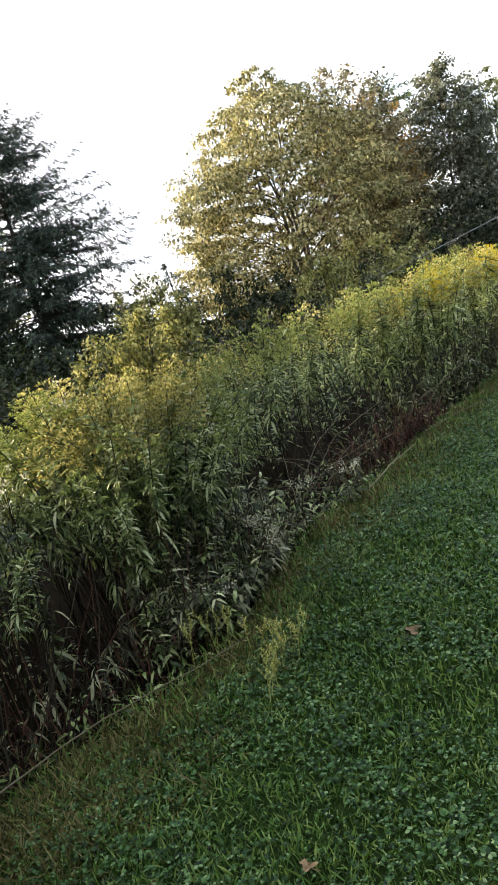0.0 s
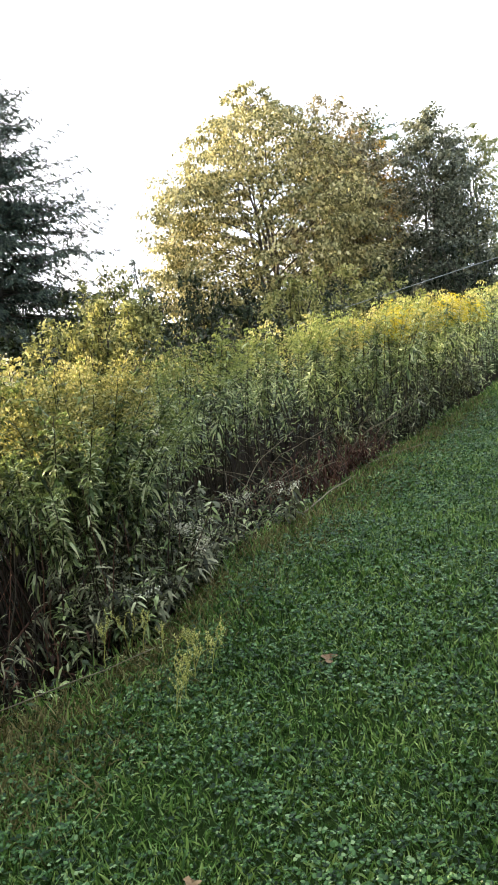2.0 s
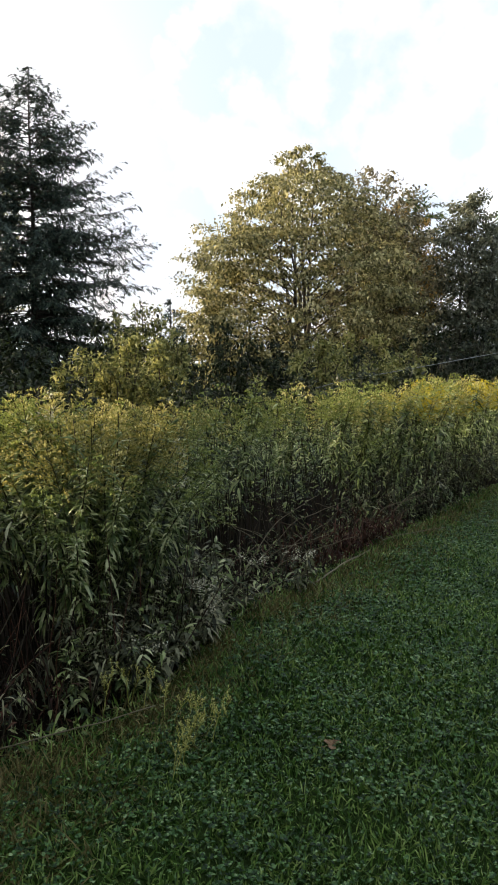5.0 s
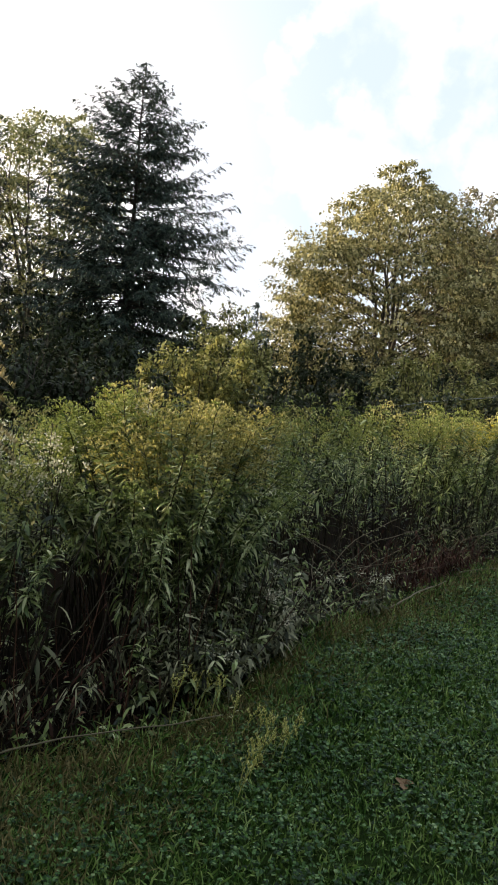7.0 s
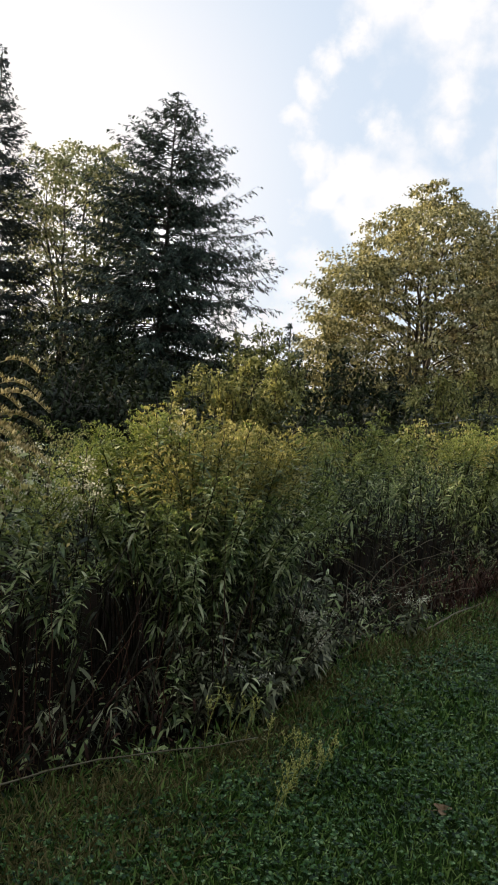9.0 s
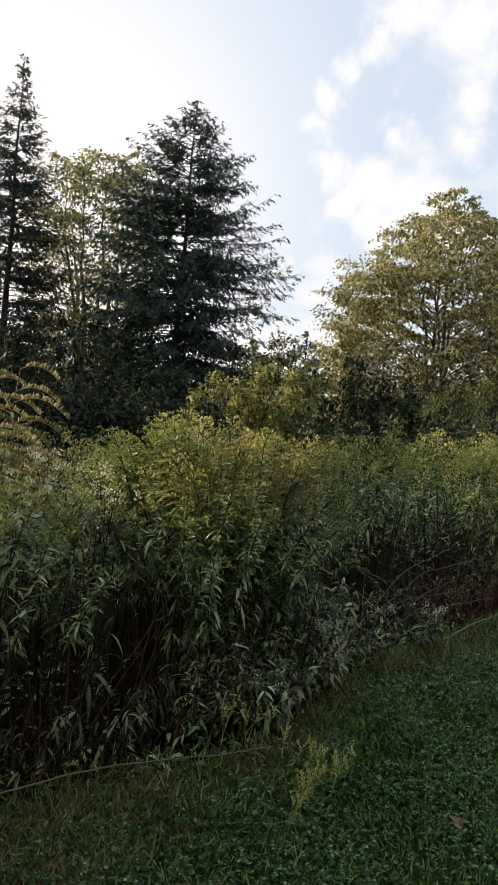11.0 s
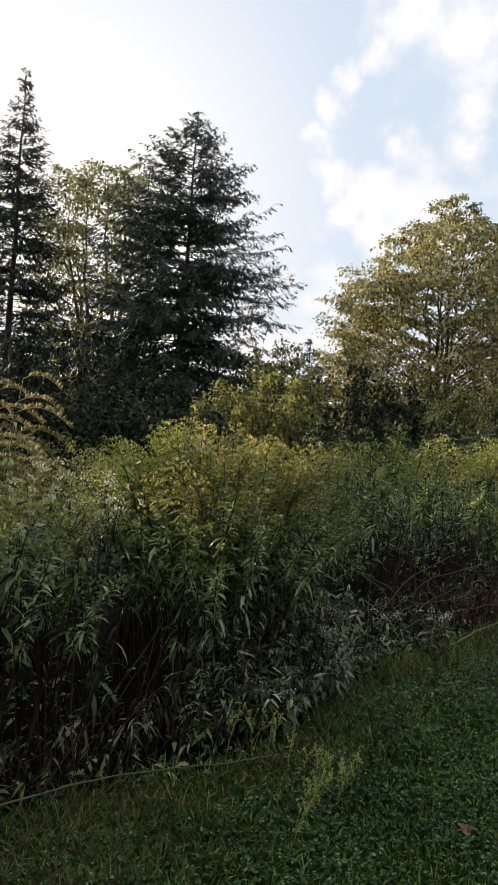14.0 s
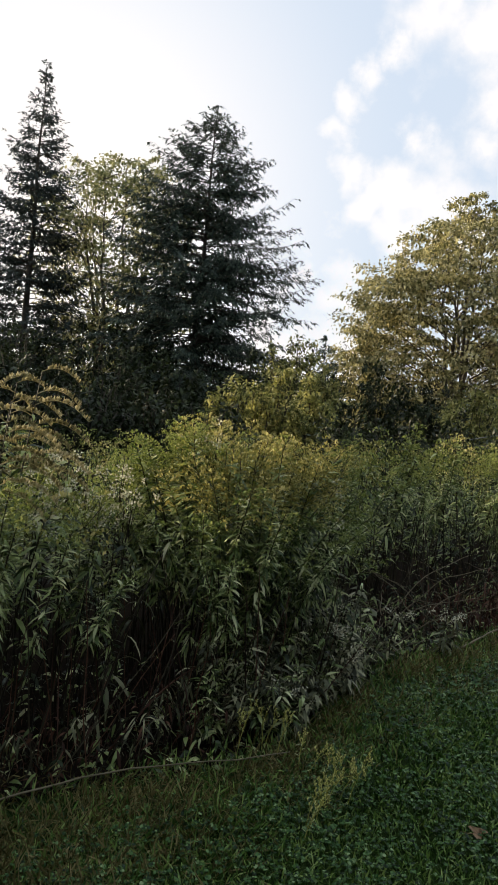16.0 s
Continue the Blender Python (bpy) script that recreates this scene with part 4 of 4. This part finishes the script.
def undergrowth():
    """Dead stalks, tangle and litter inside the bank."""
    global rng
    rng = np.random.default_rng(310)
    stalks, low = Bag(), Bag()
    for k in range(480):
        x = -2.4 + 6.6 * rng.random()
        y = float(edge_y(x)) + 0.08 + (front(x) + 0.5) * rng.random()
        z = float(ground_z(x, y))
        h = 0.25 + 0.75 * rng.random() ** 1.4
        tilt = rng.normal(0, 0.28, 2) if k % 4 else rng.normal(0, 0.55, 2)
        tilt[1] = abs(tilt[1])
        tube(stalks, arc((x, y, z - 0.02), (x + tilt[0] * h, y + tilt[1] * h, z + h * (1 if k % 4 else 0.5)), 0, 4, 0.012), (0.0035, 0.003, 0.0025, 0.0012), 3)
    n = 9000
    x = -3.2 + 8.2 * rng.random(n)
    y = edge_y(x) + 0.02 + 1.9 * rng.random(n) ** 1.2
    keep = (x > -0.35) | (rng.random(n) < 0.5)
    x, y = x[keep], y[keep]
    n = len(x)
    z = ground_z(x, y) + 0.22 * rng.random(n) ** 2.2 * np.clip((y - edge_y(x)) * 2.5, 0.15, 1)
    ln = 0.035 + 0.05 * rng.random(n)
    leaves(low, np.stack([x, y, z], -1), rng.normal(0, 1, (n, 3)) * (1, 1, 0.5), ln, ln * 0.3, 0.4, LANCE)
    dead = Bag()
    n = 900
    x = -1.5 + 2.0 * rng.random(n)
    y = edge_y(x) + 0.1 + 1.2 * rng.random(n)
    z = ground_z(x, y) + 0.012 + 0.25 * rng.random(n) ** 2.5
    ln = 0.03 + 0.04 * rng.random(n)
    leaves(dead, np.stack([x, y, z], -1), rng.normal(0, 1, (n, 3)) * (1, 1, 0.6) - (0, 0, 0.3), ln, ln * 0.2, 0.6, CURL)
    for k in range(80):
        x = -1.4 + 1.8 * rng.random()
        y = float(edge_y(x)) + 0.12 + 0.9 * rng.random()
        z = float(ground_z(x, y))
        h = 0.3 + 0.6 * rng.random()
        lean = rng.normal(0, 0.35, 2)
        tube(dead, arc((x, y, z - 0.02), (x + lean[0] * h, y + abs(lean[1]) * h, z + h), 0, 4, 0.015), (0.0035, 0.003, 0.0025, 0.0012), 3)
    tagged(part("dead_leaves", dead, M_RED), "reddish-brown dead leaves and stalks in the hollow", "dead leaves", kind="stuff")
    tagged(part("dry_stalks", stalks, M_STEM), "thin dead stalks tangled beneath the weeds", "stalks", kind="stuff")
    tagged(part("low_growth", low, M_LEAF), "low leaves and litter on the bank floor", "undergrowth", kind="stuff")
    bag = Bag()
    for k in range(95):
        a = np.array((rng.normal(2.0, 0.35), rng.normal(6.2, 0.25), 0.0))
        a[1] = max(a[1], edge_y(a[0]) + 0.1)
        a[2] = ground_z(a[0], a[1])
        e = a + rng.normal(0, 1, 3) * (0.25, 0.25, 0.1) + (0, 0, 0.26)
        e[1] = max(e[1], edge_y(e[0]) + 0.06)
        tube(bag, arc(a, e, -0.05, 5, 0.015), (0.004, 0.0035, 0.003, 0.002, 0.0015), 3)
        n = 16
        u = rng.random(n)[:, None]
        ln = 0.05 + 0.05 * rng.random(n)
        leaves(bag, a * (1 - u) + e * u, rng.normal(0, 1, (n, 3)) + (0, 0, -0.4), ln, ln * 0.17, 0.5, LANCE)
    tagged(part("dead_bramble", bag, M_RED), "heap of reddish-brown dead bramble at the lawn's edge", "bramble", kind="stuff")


undergrowth()


def cane(points, thick, label):
    bag = Bag()
    p = np.array(points, float)
    t = np.linspace(0, 1, len(p))
    u = np.linspace(0, 1, 14)
    line = np.stack([np.interp(u, t, p[:, k]) for k in range(3)], -1)
    line[1:-1] = (line[:-2] + 2 * line[1:-1] + line[2:]) / 4
    line[1:-1] += rng.normal(0, 0.003, (12, 3))
    tube(bag, line - p[0], np.linspace(thick, thick * 0.55, 14), 6)
    ob = part("fallen_cane", bag, M_CANE, smooth=True)
    ob.matrix_basis = pose(*p[0])
    return tagged(ob, label, "cane", "canes lying at the lawn's edge")


cane([(-1.3, 2.3, 0.02), (-0.80, 2.70, 0.035), (-0.58, 2.88, 0.045), (-0.35, 3.0, 0.05), (-0.05, 3.11, 0.045), (0.25, 3.3, 0.03)], 0.0045, "long pale dry cane lying along the lawn's edge")
cane([(1.5, 5.12, 0.03), (1.8, 5.48, 0.05), (2.2, 5.95, 0.04)], 0.007, "pale dry cane lying beside the dead bramble")
for k in range(46):
    x = 0.6 + 1.9 * rng.random()
    y = float(edge_y(x)) + 0.35 + 0.9 * rng.random()
    z = float(ground_z(x, y))
    a, l = rng.random() * 6.283, 0.5 + 0.7 * rng.random()
    up = 0.15 + 0.6 * rng.random()
    cane([(x, y, z), (x + 0.5 * l * math.cos(a), y + 0.3 * l * math.sin(a), z + l * up * 0.75), (x + l * math.cos(a), y + 0.6 * l * math.sin(a), z + l * up)], 0.0045, "bare bleached stem leaning in the tangle")


def aster(x, y, z, tall, heads, label, bloom=0.011, spread=0.14, mat=M_LEAF):
    """A weed with flat clusters of small white flowers."""
    ob = thing("white_aster", x, y, z, label, "aster", "white-flowered weeds")
    stem, foliage, flowers = Bag(), Bag(), Bag()
    top = np.array((rng.normal(0, 0.04), rng.normal(0, 0.04), tall))
    tube(stem, arc((0, 0, -0.02), top, 0, 5, 0.008), np.linspace(0.004, 0.002, 5), 4)
    n = 42
    u = 0.15 + 0.8 * rng.random(n)
    ang = rng.random(n) * 6.283
    ln = 0.07 * (0.6 + 0.7 * rng.random(n))
    leaves(foliage, top * u[:, None], np.stack([np.cos(ang), np.sin(ang), rng.normal(0, 0.3, n)], -1), ln, ln * 0.3, 0.5, LANCE)
    for k in range(heads):
        a = rng.random() * 6.283
        c = top * (0.86 + 0.1 * rng.random()) + np.array((math.cos(a), math.sin(a), 0.3)) * spread * rng.random() ** 0.7
        tube(stem, arc(top * 0.8, c, 0, 3), (0.002, 0.0015, 0.001), 3)
        m = 16
        d = rng.normal(0, 1, (m, 3)) + (0, 0, 0.8)
        leaves(flowers, c + rng.normal(0, 0.013, (m, 3)), d, bloom * (0.8 + 0.5 * rng.random(m)), bloom * 0.9, 0, KITE)
    tagged(part("stem", stem, M_STEM, ob), kind="stuff")
    tagged(part("leaves", foliage, mat, ob), kind="stuff")
    tagged(part("blossom", flowers, M_WHITE, ob, "small white flower clusters"), kind="stuff")


for x, y, z, heads in [(0.43, 4.6, 0.36, 5), (0.29, 4.5, 0.3, 4), (0.71, 4.45, 0.22, 6), (0.63, 4.32, 0.13, 5), (0.94, 4.9, 0.28, 5), (1.47, 5.25, 0.2, 3), (0.24, 3.82, 0.1, 2), (0.55, 4.5, 0.24, 4), (1.36, 5.15, 0.18, 3)]:
    x, y, z = x * 0.955, y * 0.955, z + 0.09
    g = float(ground_z(x, y))
    aster(x, y, g, z - g, heads + 3, "low weed with white flower clusters at the lawn's edge", 0.013 if x < 0.8 else 0.010, 0.12, M_PALE)
for x, y, z, heads in [(-0.76, 3.9, 1.24, 9), (-0.98, 3.8, 1.27, 8), (-1.05, 3.65, 1.1, 7), (-0.9, 3.75, 1.05, 7), (-1.2, 3.6, 1.12, 7), (-0.31, 4.25, 1.5, 6), (0.39, 4.6, 1.17, 5), (0.44, 4.55, 1.0, 3), (-0.68, 3.8, 0.98, 5), (-1.15, 3.75, 1.18, 8), (-0.85, 3.7, 1.14, 8), (-1.0, 3.5, 0.98, 7), (-1.3, 3.75, 1.2, 7), (-0.72, 3.75, 1.1, 6)]:
    g = float(ground_z(x, y))
    aster(x, y, g, z - g, heads + 2, "tall weed topped with small white flowers among goldenrod", 0.013, 0.14)


def sprig(x, y, turn, length, rise, label):
    """A small goldenrod shoot leaning out over the lawn: thin upright spikes set with tiny florets."""
    ob = thing("goldenrod_sprig", x, y, float(ground_z(x, y)), label, "goldenrod", "sprigs on the lawn")
    stem, leafage = Bag(), Bag()
    t = np.linspace(0, 1, 8)
    line = np.stack([np.cos(turn) * length * t ** 1.5, np.sin(turn) * length * t ** 1.5, rise * np.sin(t * 1.7)], -1)
    tube(stem, line, np.linspace(0.0022, 0.0008, 8), 4)
    part("stem", stem, M_SPRIG, ob)
    for k in range(5):
        u = 0.35 + 0.65 * k / 4
        q = np.array([np.interp(u, t, line[:, j]) for j in range(3)])
        a = turn + k * 2.4 + rng.normal(0, 0.4)
        sl = (0.045 + 0.045 * rng.random()) * (1.2 - 0.5 * u)
        v = np.linspace(0, 1, 5)
        sp = q + np.stack([np.cos(a) * sl * 0.45 * v, np.sin(a) * sl * 0.45 * v, sl * (1.2 * v - 0.25 * v * v)], -1)
        spike = Bag()
        tube(spike, sp, (0.0012, 0.001, 0.001, 0.0008, 0.0005), 3)
        m = 14
        w = 0.15 + 0.85 * np.linspace(0, 1, m)
        b = np.arange(m) * 2.4
        pos = np.stack([np.interp(w, v, sp[:, j]) for j in range(3)], -1)
        leaves(spike, pos, np.stack([np.cos(b), np.sin(b), np.full(m, 0.9)], -1), 0.010 + 0.006 * rng.random(m), 0.0055, 0.1, LANCE)
        tagged(part("flower_spike", spike, M_SPRIG, ob), kind="stuff")
    m = 14
    w = 0.1 + 0.6 * rng.random(m)
    ang = rng.random(m) * 6.283
    leaves(leafage, np.stack([np.interp(w, t, line[:, j]) for j in range(3)], -1), np.stack([np.cos(ang), np.sin(ang), np.full(m, 0.5)], -1), 0.02 + 0.02 * rng.random(m), 0.0035, 0.4, LANCE)
    tagged(part("leaves", leafage, M_LEAF, ob), kind="stuff")


M_SPRIG = ramp_mat("sprig_bloom", [(0.27, 0.28, 0.06), (0.48, 0.46, 0.12), (0.68, 0.63, 0.24)], 0.3, 0.6, bump=0)
for k in range(17):
    x, y = (0.17 + 0.08 * rng.normal(), 3.3 + 0.06 * rng.normal()) if k < 6 else (0.33 + 0.012 * k + 0.05 * rng.normal() - 0.08, 2.68 + 0.5 * (k - 6) / 11)
    a, l, r = rng.normal(-0.3, 0.8), 0.05 + 0.08 * rng.random(), 0.12 + 0.1 * rng.random()
    sprig(x, y, a, l, r, "pale yellow-green goldenrod sprig leaning out over the lawn")


def broad_plant(x, y, tall, label):
    ob = thing("broadleaf_weed", x, y, float(ground_z(x, y)), label, "weed", "broad-leaved weeds")
    stem = Bag()
    top = np.array((0.05, -0.08, tall))
    tube(stem, arc((0, 0, -0.02), top, 0, 5, 0.006), np.linspace(0.006, 0.003, 5), 5)
    part("stem", stem, M_STEM, ob)
    for k in range(15):
        u = 0.35 + 0.65 * k / 15
        a = k * 2.4
        leaf = Bag()
        ln = 0.075 + 0.035 * rng.random()
        leaves(leaf, [top * u], [(math.cos(a), math.sin(a), 0.1)], [ln], [ln * 0.62], [0.5], OVAL)
        part("leaf", leaf, M_PALE, ob)


for x, y, h in [(0.66, 4.95, 0.62), (0.52, 5.0, 0.75), (0.4, 4.95, 0.85), (0.78, 5.1, 0.55)]:
    broad_plant(x, y, h, "broad-leaved weed with pale oval leaves")

# a tall head with long comb-like plume branches
def plume_head(x, y, tall, turn, label):
    ob = thing("plumed_goldenrod", x, y, float(ground_z(x, y)), label, "goldenrod", "tall goldenrod heads")
    stem, foliage = Bag(), Bag()
    c, d = math.cos(turn), math.sin(turn)
    t = np.linspace(0, 1, 9)
    line = np.stack([0.12 * c * t ** 2, 0.12 * d * t ** 2, tall * t], -1)
    tube(stem, line, np.linspace(0.006, 0.002, 9), 4)
    part("stem", stem, M_STEM, ob)
    n = 70
    u = 0.4 + 0.5 * rng.random(n)
    b = rng.random(n) * 6.283
    ln = 0.09 * (0.6 + 0.6 * rng.random(n))
    leaves(foliage, np.stack([np.interp(u, t, line[:, j]) for j in range(3)], -1), np.stack([np.cos(b), np.sin(b), rng.normal(0.1, 0.3, n)], -1), ln, ln * 0.2, 0.5, LANCE)
    tagged(part("leaves", foliage, M_LEAF, ob), kind="stuff")
    for k in range(11):
        u = 0.72 + 0.28 * k / 10
        q = np.array([np.interp(u, t, line[:, j]) for j in range(3)])
        a = turn + rng.normal(0, 0.35) if k % 3 else turn + 3.14 + rng.normal(0, 0.5)
        sl = (0.36 - 0.2 * k / 10) * (0.85 + 0.3 * rng.random())
        v = np.linspace(0, 1, 8)
        sp = q + np.stack([np.cos(a) * sl * v, np.sin(a) * sl * v, sl * (0.62 * v - 0.85 * v * v)], -1)
        branch = Bag()
        tube(branch, sp, np.linspace(0.0025, 0.001, 8), 3)
        m = int(420 * sl)
        w = 0.12 + 0.88 * rng.random(m)
        pos = np.stack([np.interp(w, v, sp[:, j]) for j in range(3)], -1)
        leaves(branch, pos, rng.normal(0, 0.3, (m, 3)) + (0.4 * math.cos(a), 0.4 * math.sin(a), 0.9), 0.016 + 0.014 * rng.random(m), 0.009, 0, KITE)
        tagged(part("plume_branch", branch, M_SUNPLUME, ob), kind="stuff")


rng = np.random.default_rng(330)
for x, y, h, tn in [(-1.14, 3.3, 1.8, 0.1), (-1.2, 3.15, 1.66, -0.2), (-1.3, 3.45, 1.74, 0.3)]:
    plume_head(x, y, h, tn, "tall goldenrod head with long arching ochre plume branches, coloured paler as if sunlit")
SHOOT = goldenrod(181, 1.74, M_GREENPLUME, 0.05, 1.4, 0.12, 10, 0.08)
tagged(SHOOT, "tall fresh green goldenrod shoot standing above its neighbours", "goldenrod", "goldenrod along the bank")
place([SHOOT, False], -0.40, 4.35, 1.0, 0, 1)


def fallen_leaf(x, y, turn, size):
    bag = Bag()
    lobes = 11
    a = np.linspace(0, 2 * np.pi, lobes, endpoint=False)
    r = size * (0.75 + 0.35 * np.cos(a * 3 + 0.5))
    v = [(0, 0, 0.006)] + [(rr * math.cos(q), rr * math.sin(q), 0.004 + 0.3 * size * abs(math.sin(2 * q))) for q, rr in zip(a, r)]
    bag.add(v, [(0, k + 1, (k + 1) % lobes + 1) for k in range(lobes)])
    tube(bag, [(0, 0, 0.005), (-size, 0.1 * size, 0.01), (-1.7 * size, 0.3 * size, 0.02)], (0.0015, 0.0015, 0.001), 4)
    ob = part("fallen_leaf", bag, M_BROWN)
    ob.matrix_basis = pose(x, y, float(swell(x, y)) + 0.025, 8, -6, turn)
    tagged(ob, "curled brown fallen leaf lying on the lawn", "leaf", "fallen leaves")


fallen_leaf(0.97, 2.83, 20, 0.042)
fallen_leaf(0.23, 1.73, 130, 0.03)

# the cable that rises past the trees
wire = Bag()
tube(wire, [(3.2, 20, 0.0), (4.2, 20, 0.6), (5.2, 20, 1.0), (6.2, 20, 1.26), (8.3, 20, 1.6), (10.5, 20, 1.97), (14, 20, 2.55), (20, 20, 3.55), (26, 20, 4.6)], np.full(9, 0.011), 6)
tagged(part("overhead_cable", wire, M_WIRE, smooth=True), "thin grey cable rising in front of the trees", "cable")
